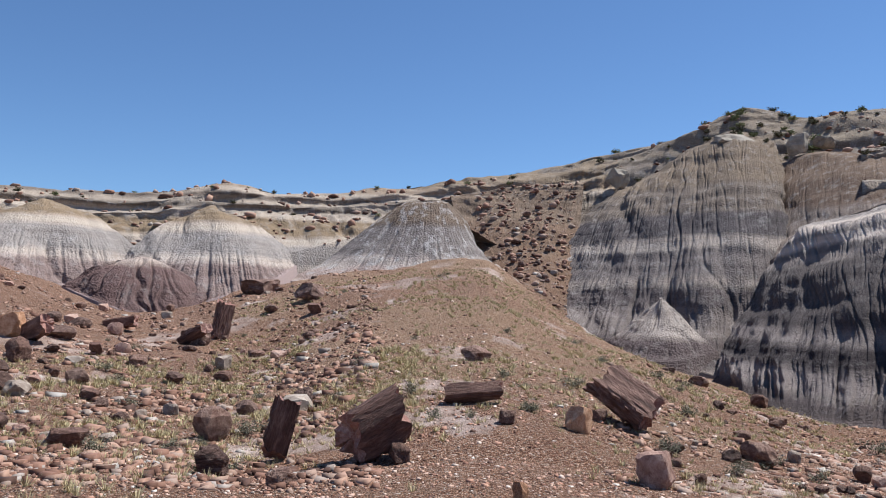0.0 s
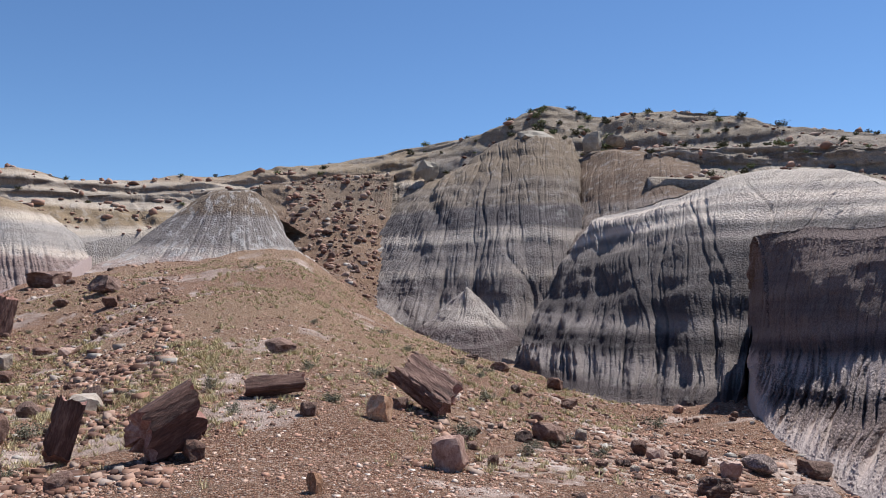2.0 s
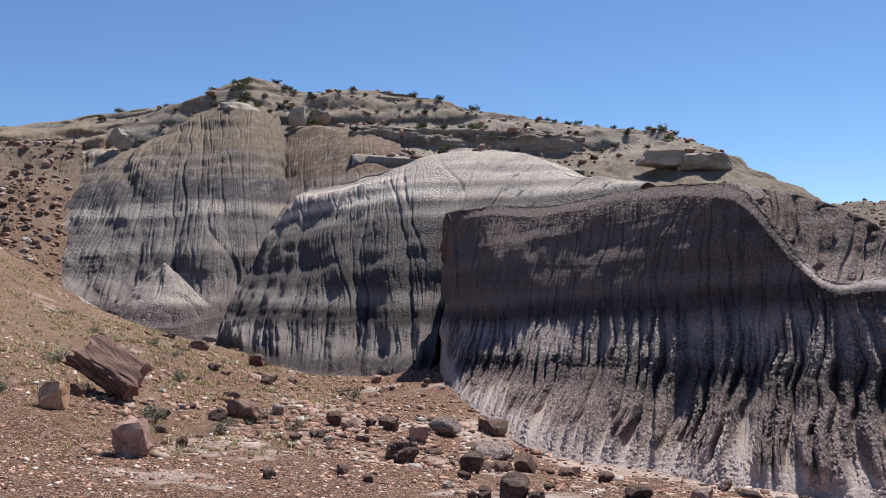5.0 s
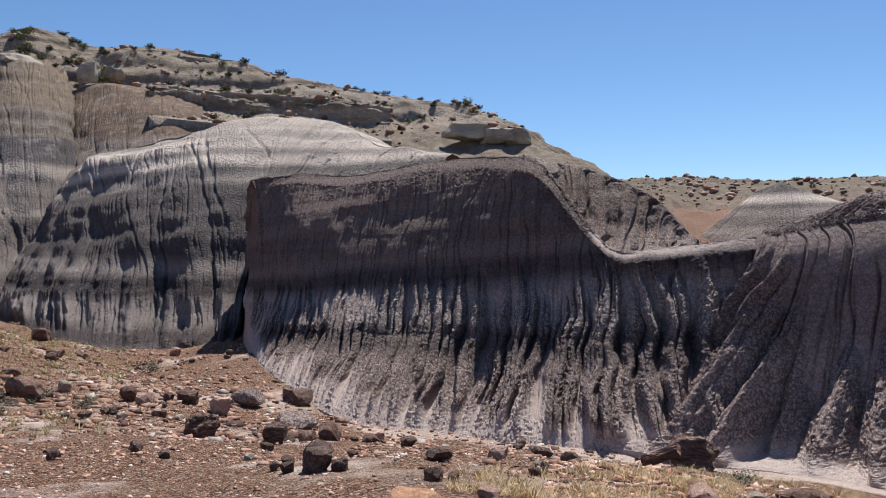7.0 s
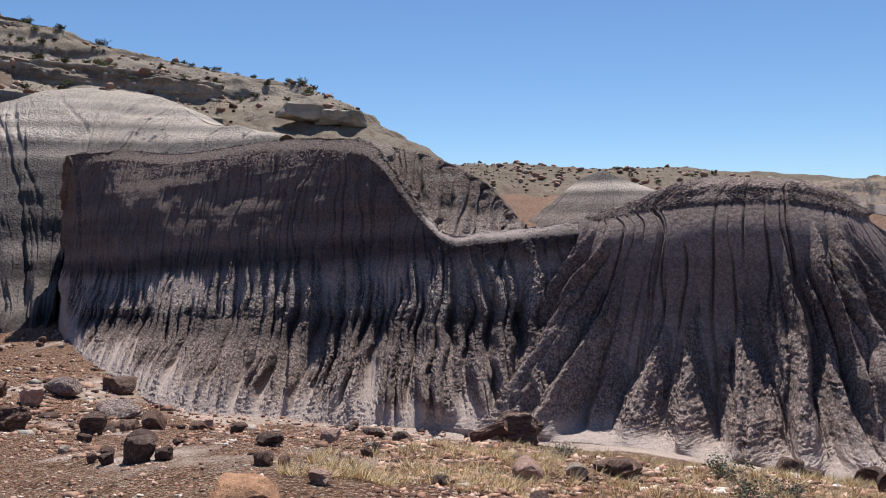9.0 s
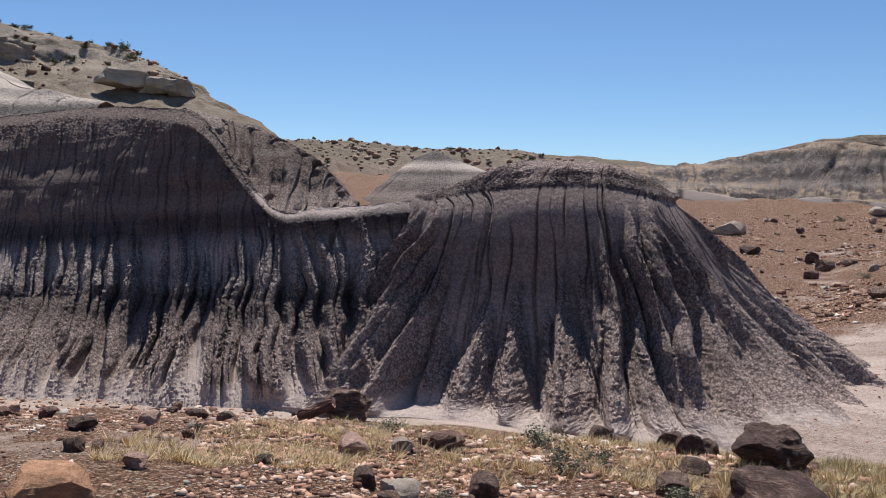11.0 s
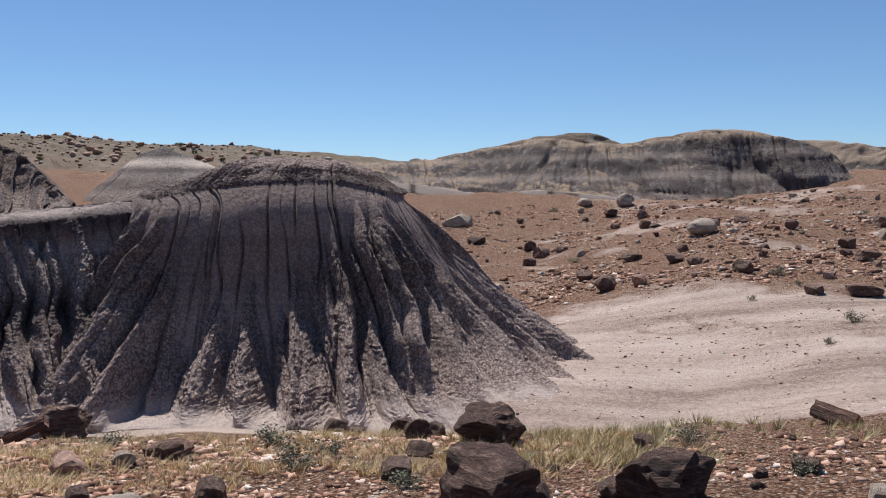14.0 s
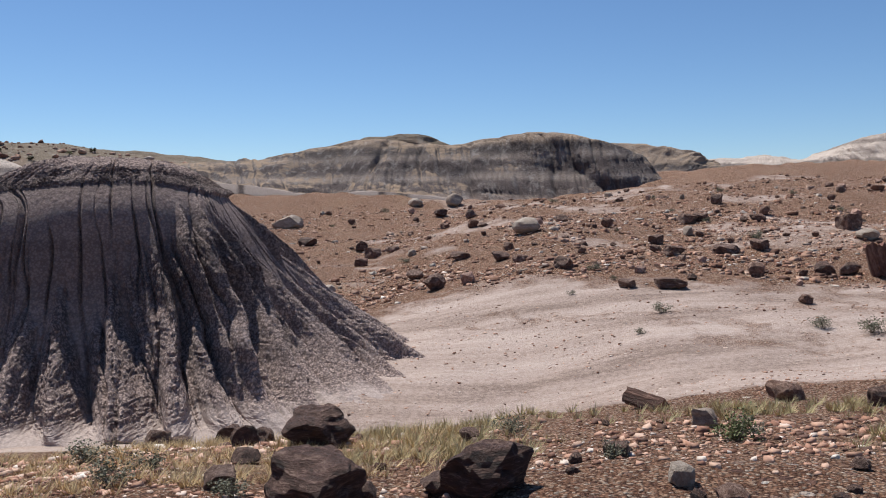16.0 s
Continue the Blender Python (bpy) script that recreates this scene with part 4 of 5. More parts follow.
landform("far_mesa", [at(*p) for p in ((77, 80, 1.6), (83, 74, 1.4), (88, 70, 0.7), (92, 68, 0.9), (98, 66, 0.3), (102, 64, -0.3), (106, 63, -0.5), (109.5, 64, -0.2), (112.3, 68, 0.9))],
         [at(*p) for p in ((77, 92, 2.6), (83, 86, 2.8), (88, 81, 3.8), (93, 78, 4.4), (97, 76, 3.9), (101, 73, 4.4), (104.5, 71, 4.5), (107.5, 70, 3.9), (109.5, 72, 2.9))],
         500, 120, MESA, rills=((0.9, 0.25, 0.18), (2.6, 0.5, 0.35)), spacing=1.5, depth=0.5, spur=1.0, apron=0.04, lumps=0.5, seed=161, back=(25, -2), label="long banded clay mesa with a sandy top")
landform("far_ledge", [at(*p) for p in ((86, 96, 2.4), (90, 94, 2.6), (95, 94, 2.8), (98, 96, 2.8))],
         [at(*p) for p in ((86.5, 102, 3.2), (90, 101, 4.2), (94.7, 100, 4.75), (97.5, 102, 3.8))],
         160, 60, FARTOPS, spacing=2.5, depth=0.3, lumps=0.8, seed=171, back=(14, -3), label="dark rocky ledge above a mesa")
landform("far_ledge", [at(*p) for p in ((104, 116, 2), (108, 112, 2), (111, 112, 1.8), (115, 116, 1.8))],
         [at(*p) for p in ((105, 124, 3.4), (108.5, 122, 3.9), (112.6, 122, 3.3), (114.3, 124, 2.4))],
         160, 60, MESA, spacing=2.2, depth=0.4, lumps=1.2, seed=181, back=(14, -3), label="row of dark rounded rock knobs")
landform("far_cliff", [at(*p) for p in ((110, 205, 1.4), (116, 200, 1.5), (121, 190, 1.6), (126, 180, 1.6), (134, 170, 1.6))],
         [at(*p) for p in ((110, 225, 2.4), (116.5, 220, 2.9), (119.8, 214, 2.7), (123.8, 206, 4.0), (134, 200, 4.6))],
         300, 80, CLIFF, spacing=4, depth=1.4, spur=1.5, lumps=0.9, seed=191, back=(60, -2), label="pale cliffs far across the valley")


# ---- rock, wood and plant materials ----
def stone(name, dark, mid, light, scale=3.0, stretch=1.0, random_tint=0.5, bumpiness=0.04):
    """Rock or petrified wood: streaks along the local z axis, chips and dust, a tint of its own for each piece."""
    m, nt, p = shader(name, 0.75, 0.3)
    tc = nt.nodes.new("ShaderNodeTexCoord")
    mp = nt.nodes.new("ShaderNodeMapping")
    mp.inputs["Scale"].default_value = (1.0, 1.0, 1.0 / stretch)
    nt.links.new(tc.outputs["Object"], mp.inputs[0])
    vec = mp.outputs[0]
    info = nt.nodes.new("ShaderNodeObjectInfo")
    a, b = noisen(nt, vec, scale, 6, 0.7), noisen(nt, vec, scale * 5, 6, 0.75)
    fac = mathn(nt, "ADD", mathn(nt, "MULTIPLY", a, 0.65), mathn(nt, "MULTIPLY", b, 0.35))
    fac = mathn(nt, "ADD", fac, mathn(nt, "MULTIPLY", mathn(nt, "SUBTRACT", info.outputs["Random"], 0.5), 0.22 * random_tint))
    col = ramp(nt, fac, ((0.34, dark), (0.5, mid), (0.66, light)))
    nt.links.new(col, p.inputs["Base Color"])
    bump(nt, p, mathn(nt, "ADD", a, mathn(nt, "MULTIPLY", b, 0.6)), 0.9, bumpiness)
    return m


def plant(name, low, high, rough=0.8):
    m, nt, p = shader(name, rough, 0.2)
    geo = nt.nodes.new("ShaderNodeNewGeometry")
    nt.links.new(ramp(nt, geo.outputs["Random Per Island"], ((0.0, low), (1.0, high))), p.inputs["Base Color"])
    return m


def chips(name, gain=1.0, pale=1.0):
    m, nt, p = shader(name, 0.8, 0.3)
    geo = nt.nodes.new("ShaderNodeNewGeometry")
    col = ramp(nt, geo.outputs["Random Per Island"], ((0.0, (0.095, 0.05, 0.037)), (0.22, (0.24, 0.115, 0.076)), (0.45, (0.40, 0.21, 0.142)),
                                                      (0.7, (0.52, 0.31, 0.22)), (0.9, (0.58 * pale, 0.40 * pale, 0.31 * pale)), (1.0, (0.72 * pale, 0.62 * pale, 0.54 * pale))))
    col = mix(nt, 1.0, col, (0.97 * gain, gain, 1.02 * gain), "MULTIPLY")
    fine = noisen(nt, geo.outputs["Position"], 30, 4)
    nt.links.new(mix(nt, fine, col, mix(nt, 1.0, col, (0.6, 0.58, 0.56), "MULTIPLY")), p.inputs["Base Color"])
    return m


WOOD = stone("petrified_wood", (0.035, 0.019, 0.015), (0.135, 0.066, 0.048), (0.36, 0.21, 0.155), 6.0, 5.0, bumpiness=0.08)
WOOD_END = stone("petrified_wood_end", (0.17, 0.07, 0.05), (0.34, 0.17, 0.13), (0.55, 0.38, 0.31), 7.0, 1.0)
DARK = stone("dark_rock", (0.05, 0.029, 0.023), (0.15, 0.083, 0.062), (0.38, 0.25, 0.19), 5.0, bumpiness=0.10)
BROWN = stone("brown_rock", (0.075, 0.038, 0.028), (0.20, 0.105, 0.074), (0.40, 0.26, 0.195), 5.0, bumpiness=0.09)
ORANGE = stone("orange_rock", (0.24, 0.115, 0.06), (0.48, 0.25, 0.135), (0.66, 0.43, 0.28), 5.0)
PINK = stone("pink_rock", (0.17, 0.08, 0.06), (0.40, 0.24, 0.18), (0.58, 0.42, 0.34), 3.0)
PALE_ROCK = stone("pale_rock", (0.20, 0.145, 0.11), (0.33, 0.255, 0.20), (0.48, 0.40, 0.33), 3.0)
SANDSTONE = stone("sandstone", (0.17, 0.135, 0.10), (0.30, 0.25, 0.195), (0.42, 0.36, 0.28), 1.2)
LAYERED = stone("layered_wood_rock", (0.032, 0.018, 0.015), (0.115, 0.058, 0.043), (0.40, 0.26, 0.20), 3.0, 0.25, bumpiness=0.12)
CHIPS = chips("stone_chips", 1.32)
BROWN_CHIPS = chips("brown_rubble", 0.95, 0.75)
STRAW = plant("straw_grass", (0.44, 0.31, 0.155), (0.72, 0.54, 0.31))
GREEN_GRASS = plant("green_grass", (0.36, 0.29, 0.15), (0.62, 0.52, 0.29))
SAGE = plant("sage_leaves", (0.10, 0.095, 0.06), (0.27, 0.255, 0.18))
DARK_LEAF = plant("dark_leaves", (0.045, 0.045, 0.022), (0.13, 0.115, 0.06))
GREEN_LEAF = plant("green_leaves", (0.09, 0.105, 0.04), (0.24, 0.25, 0.12))
TWIG = plant("grey_twigs", (0.12, 0.09, 0.07), (0.25, 0.20, 0.16))


# ---- rock and log shapes ----
def finish(name, bm, material):
    me = bpy.data.meshes.new(name)
    bm.to_mesh(me)
    bm.free()
    me.materials.append(material)
    return me


def rock_mesh(name, material, seed, size=(1, 1, 1), cuts_n=9, detail=3, bumpy=0.05, boxy=0.0):
    """A broken stone of unit width, its foot at z = 0 a little under its widest part."""
    rng = random.Random(seed)
    bm = bmesh.new()
    bmesh.ops.create_icosphere(bm, subdivisions=detail, radius=0.62)
    planes = []
    for k in range(cuts_n):
        n = Vector((rng.gauss(0, 1), rng.gauss(0, 1), rng.gauss(0, 0.8))).normalized()
        planes.append((n, rng.uniform(0.33, 0.5)))
    if boxy:
        turn = Euler((rng.uniform(-0.25, 0.25), rng.uniform(-0.25, 0.25), rng.uniform(0, 3))).to_matrix()
        planes += [(turn @ Vector(a), rng.uniform(0.36, 0.46)) for a in ((1, 0, 0), (-1, 0, 0), (0, 1, 0), (0, -1, 0), (0, 0, 1), (0, 0, -1))]
    for v in bm.verts:
        for n, d in planes:
            over = v.co.dot(n) - d
            if over > 0:
                v.co -= n * over * 0.96
        o = Vector((seed * 3.1, seed * 1.7, 0))
        v.co += v.co.normalized() * (noise.noise(v.co * 3.5 + o) * bumpy * 1.3 + noise.noise(v.co * 9 + o) * bumpy * 0.6)
    low = min(v.co.z for v in bm.verts)
    for v in bm.verts:
        v.co.z -= low * 0.85
        v.co = Vector((v.co.x * size[0], v.co.y * size[1], v.co.z * size[2]))
    return finish(name, bm, material)


def log_meshes(seed, length, radius, rag=0.5):
    """A length of petrified trunk along z: fluted sides, and two broken ends as meshes of their own."""
    rng = random.Random(seed)
    seg, rings = 48, 20
    shape = [1 + 0.12 * math.sin(2 * a + seed) + 0.09 * noise.noise(Vector((math.cos(a) * 1.6, math.sin(a) * 1.6, seed))) for a in np.linspace(0, 2 * math.pi, seg, False)]
    facets = [(math.cos(q), math.sin(q), radius * rng.uniform(0.58, 0.82)) for q in (rng.uniform(0, 6.28) for _ in range(5))]
    tilt = [(rng.uniform(-0.35, 0.35), rng.uniform(-0.35, 0.35)) for _ in (0, 1)]
    pts = []
    for j in range(rings):
        f = j / (rings - 1)
        row = []
        for i in range(seg):
            a = 2 * math.pi * i / seg
            n3 = Vector((math.cos(a) * 2, math.sin(a) * 2, f * 1.3 + seed))
            r = radius * (shape[i] + 0.16 * noise.noise(n3 * 1.2) + 0.16 * abs(noise.noise(Vector((i * 0.55, f * 2.2, seed * 2.0)))) + 0.20 * noise.noise(n3 * 3) + 0.12 * noise.noise(n3 * 8))
            x, y = r * math.cos(a), r * math.sin(a)
            for ca, sa, lim in facets:
                over = x * ca + y * sa - lim
                if over > 0:
                    x, y = x - ca * over * 0.85, y - sa * over * 0.85
            t = tilt[0] if f < 0.5 else tilt[1]
            end = abs(2 * f - 1) ** 2
            z = (f - 0.5) * length + end * (t[0] * x + t[1] * y + rag * radius * (noise.noise(Vector((x * 4, y * 4, seed))) + 0.6 * noise.noise(Vector((x * 11, y * 11, seed)))))
            row.append(Vector((x, y, z)))
        pts.append(row)
    bm = bmesh.new()
    vs = [[bm.verts.new(p) for p in row] for row in pts]
    for j in range(rings - 1):
        for i in range(seg):
            bm.faces.new((vs[j][i], vs[j][(i + 1) % seg], vs[j + 1][(i + 1) % seg], vs[j + 1][i]))
    out = [finish("petrified_log", bm, WOOD)]
    for row, sign in ((pts[0], -1), (pts[-1], 1)):
        bm = bmesh.new()
        mid = sum(row, Vector()) / seg
        loops = []
        for k in range(5):
            f = k / 5
            loops.append([bm.verts.new(p.lerp(mid, f) + Vector((0, 0, sign * (0.004 - 0.10 * radius * f * (1 if k else 0) + (0.12 * radius * noise.noise(p.lerp(mid, f) * 9 + Vector((seed, 0, 0))) if k else 0))))) for p in row])
        c = bm.verts.new(mid)
        for k in range(4):
            for i in range(seg):
                q = (loops[k][i], loops[k][(i + 1) % seg], loops[k + 1][(i + 1) % seg], loops[k + 1][i])
                bm.faces.new(q if sign > 0 else q[::-1])
        for i in range(seg):
            q = (loops[4][i], loops[4][(i + 1) % seg], c)
            bm.faces.new(q if sign > 0 else q[::-1])
        out.append(finish("broken_end", bm, WOOD_END))
    return out


def ground_z(x, y):
    return float(ground_height(np.array([float(x)]), np.array([float(y)]))[0])


def log(x, y, length, thick, turn, lean, label, sink=0.12, seed=1):
    """A petrified log: turn is the bearing of its axis, lean its angle from the vertical (degrees)."""
    body, end_a, end_b = log_meshes(seed, length, thick / 2)
    ob = new("petrified_log")
    m = Matrix.Rotation(radians(-turn), 4, "Z") @ Matrix.Rotation(radians(-lean), 4, "X")
    low = min((m @ v.co).z for v in body.vertices)
    ob.matrix_world = Matrix.Translation((x, y, ground_z(x, y) - low - sink * thick)) @ m
    for name, me in (("trunk", body), ("broken_end", end_a), ("broken_end", end_b)):
        new(name, me).parent = ob
    return tagged(ob, label, "petrified log", group="petrified logs")


KINDS = {
    "dark": (DARK, "dark brown weathered boulder on stony ground", 0.5),
    "chunk": (LAYERED, "massive dark chunk of layered petrified wood", 0.7),
    "block": (BROWN, "angular brown block of petrified wood", 1.0),
    "orange": (ORANGE, "orange block of petrified wood on gravel", 1.0),
    "pink": (PINK, "pinkish block of petrified wood on gravel", 1.0),
    "pale": (PALE_ROCK, "pale weathered stone lying on gravel", 0.6),
    "paleround": (PALE_ROCK, "large rounded pale boulder on open slope", 0.0),
    "whitetop": (PINK, "angular block with a pale upper face", 1.0),
    "mud": (GREY, "low smooth hump of grey clay", 0.0),
}
SHAPES = {}


def boulder(kind, x, y, wide, high, turn=0.0, variant=0):
    """One boulder of a kind, by its width and height, resting on the ground."""
    material, label, boxy = KINDS[kind]
    key = kind, variant
    if key not in SHAPES:
        low = kind in ("paleround", "mud")
        SHAPES[key] = rock_mesh("boulder", material, 7 * variant + sum(map(ord, kind)), cuts_n=5 if low else 9, detail=4 if kind == "chunk" else 3,
                                bumpy=0.03 if low else 0.09 if kind == "chunk" else 0.06, boxy=boxy)
    me = SHAPES[key]
    ob = new("clay_hump" if kind == "mud" else "boulder", me)
    ext = [max(v.co[i] for v in me.vertices) - min(v.co[i] for v in me.vertices) for i in range(3)]
    s = wide / ext[0], wide / ext[1] * 0.95, high * 1.12 / ext[2]
    ob.matrix_world = Matrix.Translation((x, y, ground_z(x, y) - 0.10 * high)) @ Matrix.Rotation(radians(turn), 4, "Z") @ Matrix.Diagonal((*s, 1))
    return tagged(ob, label, "clay hump" if kind == "mud" else "boulder", group="boulders")


# ---- logs and boulders that stand out ----
log(-2.67, 14.6, 0.9, 0.50, 80, 14, "dark upright stump of petrified wood in dry grass", seed=3)
log(-1.04, 13.9, 0.92, 0.86, 70, 60, "massive reddish petrified log with a pink broken end", seed=5)
log(3.94, 18.0, 1.22, 0.88, 300, 56, "massive dark red petrified log leaning on a knoll", seed=8)
log(0.72, 18.0, 1.15, 0.40, 84, 86, "low flat petrified log half sunk in gravel", seed=9)
log(-10.33, 39.8, 1.7, 0.95, 60, 10, "tall upright stump of petrified wood among rubble", seed=12)
log(-10.83, 37.3, 1.35, 0.6, 110, 62, "dark leaning petrified log among rubble", seed=14)
log(-16.13, 42.7, 1.6, 0.65, 95, 80, "short petrified log among red rubble", seed=15)
log(-14.55, 30.5, 1.2, 0.7, 120, 70, "brown petrified log among red rubble", seed=17)
log(9.6, 5.25, 0.55, 0.17, 160, 66, "slanting brown petrified log in dry grass", seed=19)
boulder("chunk", 6.15, -0.16, 0.66, 0.46, 40, 5)
log(11.3, -4.36, 0.6, 0.22, 60, 86, "dark petrified log at the edge of the wash", seed=23)
log(21.7, -14.5, 0.8, 0.62, 30, 15, "short upright petrified log on bare ground", seed=25)
boulder("block", -0.66, 13.75, 0.39, 0.33, 120, 2)
boulder("orange", 2.58, 16.13, 0.50, 0.50, 52, 3)
boulder("block", 0.99, 24.58, 0.91, 0.46, 245, 1)
boulder("block", 1.26, 16.07, 0.37, 0.26, 46, 0)
boulder("pink", 3.23, 12.85, 0.64, 0.62, 10, 3)
boulder("orange", 0.95, 9.99, 0.20, 0.25, 281, 2)
boulder("dark", -10.93, 37.75, 1.20, 0.83, 30, 1)
boulder("dark", -7.07, 45.62, 1.71, 0.91, 266, 2)
boulder("dark", -13.07, 60.73, 2.94, 1.23, 141, 1)
boulder("orange", -15.53, 30.72, 1.05, 0.91, 54, 2)
boulder("chunk", -3.35, 12.70, 0.55, 0.46, 109, 0)
boulder("block", -2.10, 11.53, 0.41, 0.25, 328, 2)
boulder("pale", -7.56, 29.58, 0.61, 0.49, 139, 1)
boulder("dark", -9.97, 23.38, 0.68, 0.44, 84, 2)
boulder("pale", -10.12, 20.43, 0.76, 0.36, 148, 2)
boulder("block", -10.30, 29.02, 0.61, 0.41, 44, 2)
boulder("block", -8.58, 20.96, 0.51, 0.30, 343, 3)
boulder("block", -12.90, 25.95, 0.77, 0.77, 259, 1)
boulder("block", 4.21, 13.88, 0.24, 0.22, 91, 1)
boulder("block", 3.25, 17.56, 0.29, 0.26, 242, 2)
boulder("block", -7.16, 33.11, 0.63, 0.27, 45, 2)
boulder("dark", -3.81, 24.47, 0.40, 0.23, 3, 2)
boulder("whitetop", 9.76, 15.71, 0.52, 0.37, 293, 2)
boulder("dark", 13.13, 17.65, 0.83, 0.41, 260, 1)
boulder("block", 8.89, 10.82, 0.44, 0.34, 211, 3)
boulder("chunk", 7.63, 10.52, 0.37, 0.37, 306, 2)
boulder("dark", 9.70, 16.92, 0.47, 0.34, 220, 3)
boulder("chunk", 7.58, 12.65, 0.61, 0.41, 82, 1)
boulder("block", 14.44, 38.91, 0.77, 0.61, 156, 2)
boulder("dark", 11.75, 38.76, 0.97, 0.49, 22, 0)
boulder("dark", 10.34, 38.90, 0.64, 0.32, 23, 3)
boulder("block", 10.13, 25.84, 0.37, 0.26, 320, 2)
boulder("dark", 5.40, 6.51, 0.28, 0.26, 265, 3)
boulder("whitetop", 10.41, 11.48, 0.44, 0.23, 358, 2)
boulder("dark", 5.26, 6.78, 0.15, 0.12, 74, 1)
boulder("dark", 5.54, 6.31, 0.17, 0.12, 34, 3)
boulder("block", 5.64, 5.12, 0.18, 0.13, 103, 3)
boulder("block", 5.80, 5.04, 0.11, 0.09, 141, 1)
boulder("chunk", 11.15, 5.66, 0.71, 0.49, 182, 3)
boulder("dark", 5.85, 17.29, 0.44, 0.27, 301, 2)
boulder("block", 6.63, 17.81, 0.76, 0.51, 324, 1)
boulder("mud", 11.44, 17.31, 0.83, 0.42, 165, 0)
boulder("mud", 10.73, 14.45, 1.08, 0.31, 31, 1)
boulder("dark", 5.29, 9.35, 0.15, 0.10, 142, 1)
boulder("dark", 4.19, 9.87, 0.17, 0.15, 62, 2)
boulder("dark", 5.23, 9.98, 0.20, 0.15, 90, 2)
boulder("orange", 4.28, 3.94, 0.52, 0.22, 235, 0)
boulder("pink", 7.34, 3.48, 0.33, 0.19, 21, 2)
boulder("pale", 7.82, 3.20, 0.26, 0.14, 357, 0)
boulder("whitetop", 5.16, 4.04, 0.19, 0.11, 146, 2)
boulder("block", 8.55, 3.07, 0.47, 0.14, 9, 2)
boulder("dark", 11.58, 2.06, 0.39, 0.25, 147, 2)
boulder("dark", 11.69, 1.79, 0.27, 0.12, 78, 3)
boulder("dark", 11.89, 1.15, 0.41, 0.28, 317, 0)
boulder("chunk", 9.31, -0.12, 0.81, 0.46, 150, 1)
boulder("dark", 9.97, 0.75, 0.38, 0.26, 227, 2)
boulder("dark", 10.81, 0.60, 0.28, 0.24, 69, 2)
boulder("dark", 11.66, 1.80, 0.23, 0.12, 195, 1)
boulder("dark", 6.39, 1.85, 0.27, 0.18, 169, 0)
boulder("dark", 5.98, 2.64, 0.20, 0.14, 186, 0)
boulder("pale", 5.83, 2.28, 0.30, 0.15, 232, 1)
boulder("dark", 6.07, 3.58, 0.16, 0.08, 186, 2)
boulder("chunk", 6.29, -1.36, 0.61, 0.39, 148, 0)
boulder("block", 10.70, -6.01, 0.49, 0.27, 224, 1)
boulder("pale", 8.87, -4.12, 0.29, 0.20, 217, 1)
boulder("dark", 9.47, -6.47, 0.32, 0.26, 58, 0)
boulder("dark", 7.05, -2.58, 0.24, 0.14, 31, 0)
boulder("dark", 6.80, 0.53, 0.27, 0.16, 86, 1)
boulder("paleround", 50.50, 3.12, 1.92, 0.86, 310, 0)
boulder("paleround", 31.90, -7.16, 1.11, 0.60, 279, 3)
boulder("paleround", 62.32, -8.15, 1.32, 0.91, 298, 1)
boulder("paleround", 62.57, -5.26, 1.16, 0.58, 164, 0)
boulder("dark", 24.42, -6.62, 0.59, 0.36, 62, 2)
boulder("dark", 39.13, -1.49, 0.82, 0.51, 209, 1)
boulder("dark", 21.30, -8.58, 0.89, 0.24, 244, 1)
boulder("dark", 21.47, -7.52, 0.44, 0.24, 123, 3)
boulder("dark", 26.77, -10.80, 0.64, 0.34, 210, 3)
boulder("dark", 29.58, -11.28, 0.58, 0.37, 18, 1)
boulder("dark", 34.58, -14.48, 0.78, 0.44, 215, 3)
boulder("dark", 34.62, -15.11, 0.64, 0.35, 127, 3)
boulder("dark", 26.64, -13.70, 0.59, 0.35, 110, 3)
boulder("dark", 26.53, -12.41, 0.91, 0.30, 96, 0)
boulder("block", 19.20, -11.07, 0.32, 0.23, 18, 2)
boulder("dark", 40.96, -18.64, 0.59, 0.53, 129, 1)
boulder("dark", 28.97, -18.17, 0.80, 0.58, 269, 1)
boulder("paleround", 26.44, -17.28, 0.74, 0.37, 118, 3)
boulder("dark", 43.58, 1.65, 0.86, 0.46, 133, 1)
boulder("dark", 31.13, -4.47, 0.82, 0.29, 166, 0)
boulder("dark", 30.32, -6.10, 0.40, 0.28, 161, 0)
boulder("dark", 51.03, -5.89, 0.81, 0.41, 291, 3)
boulder("dark", 42.00, -1.02, 0.72, 0.44, 334, 0)

# ---- ledges and capstones on the upper hill ----
landform("sandstone_ledge", [at(*p) for p in ((26.5, 76, 8.4), (28.5, 76, 8.2), (32.7, 74, 7.9), (36.8, 72, 7.6), (39.8, 70, 7.2), (42.2, 69, 7.0))],
         [at(*p) for p in ((26.5, 84.6, 10.2), (28.5, 84.6, 10.35), (32.7, 83.6, 10.0), (36.8, 81.6, 9.9), (39.8, 79.6, 9.65), (42.2, 77.4, 9.2))],
         320, 90, TOPS, profile=((0, 0), (0.3, 0.14), (0.6, 0.36), (0.78, 0.52), (0.80, 0.66), (0.82, 0.8), (0.88, 0.84), (0.9, 0.95), (1, 1)), spacing=2.2, depth=0.3, spur=0.3, lumps=0.5, lump_size=2.5, bench=0.1, seed=211,
         back=(7, 0.6), apron=0.0, label="weathered sandstone ledge across a hill", category="ledge")
bpy.context.view_layer.update()


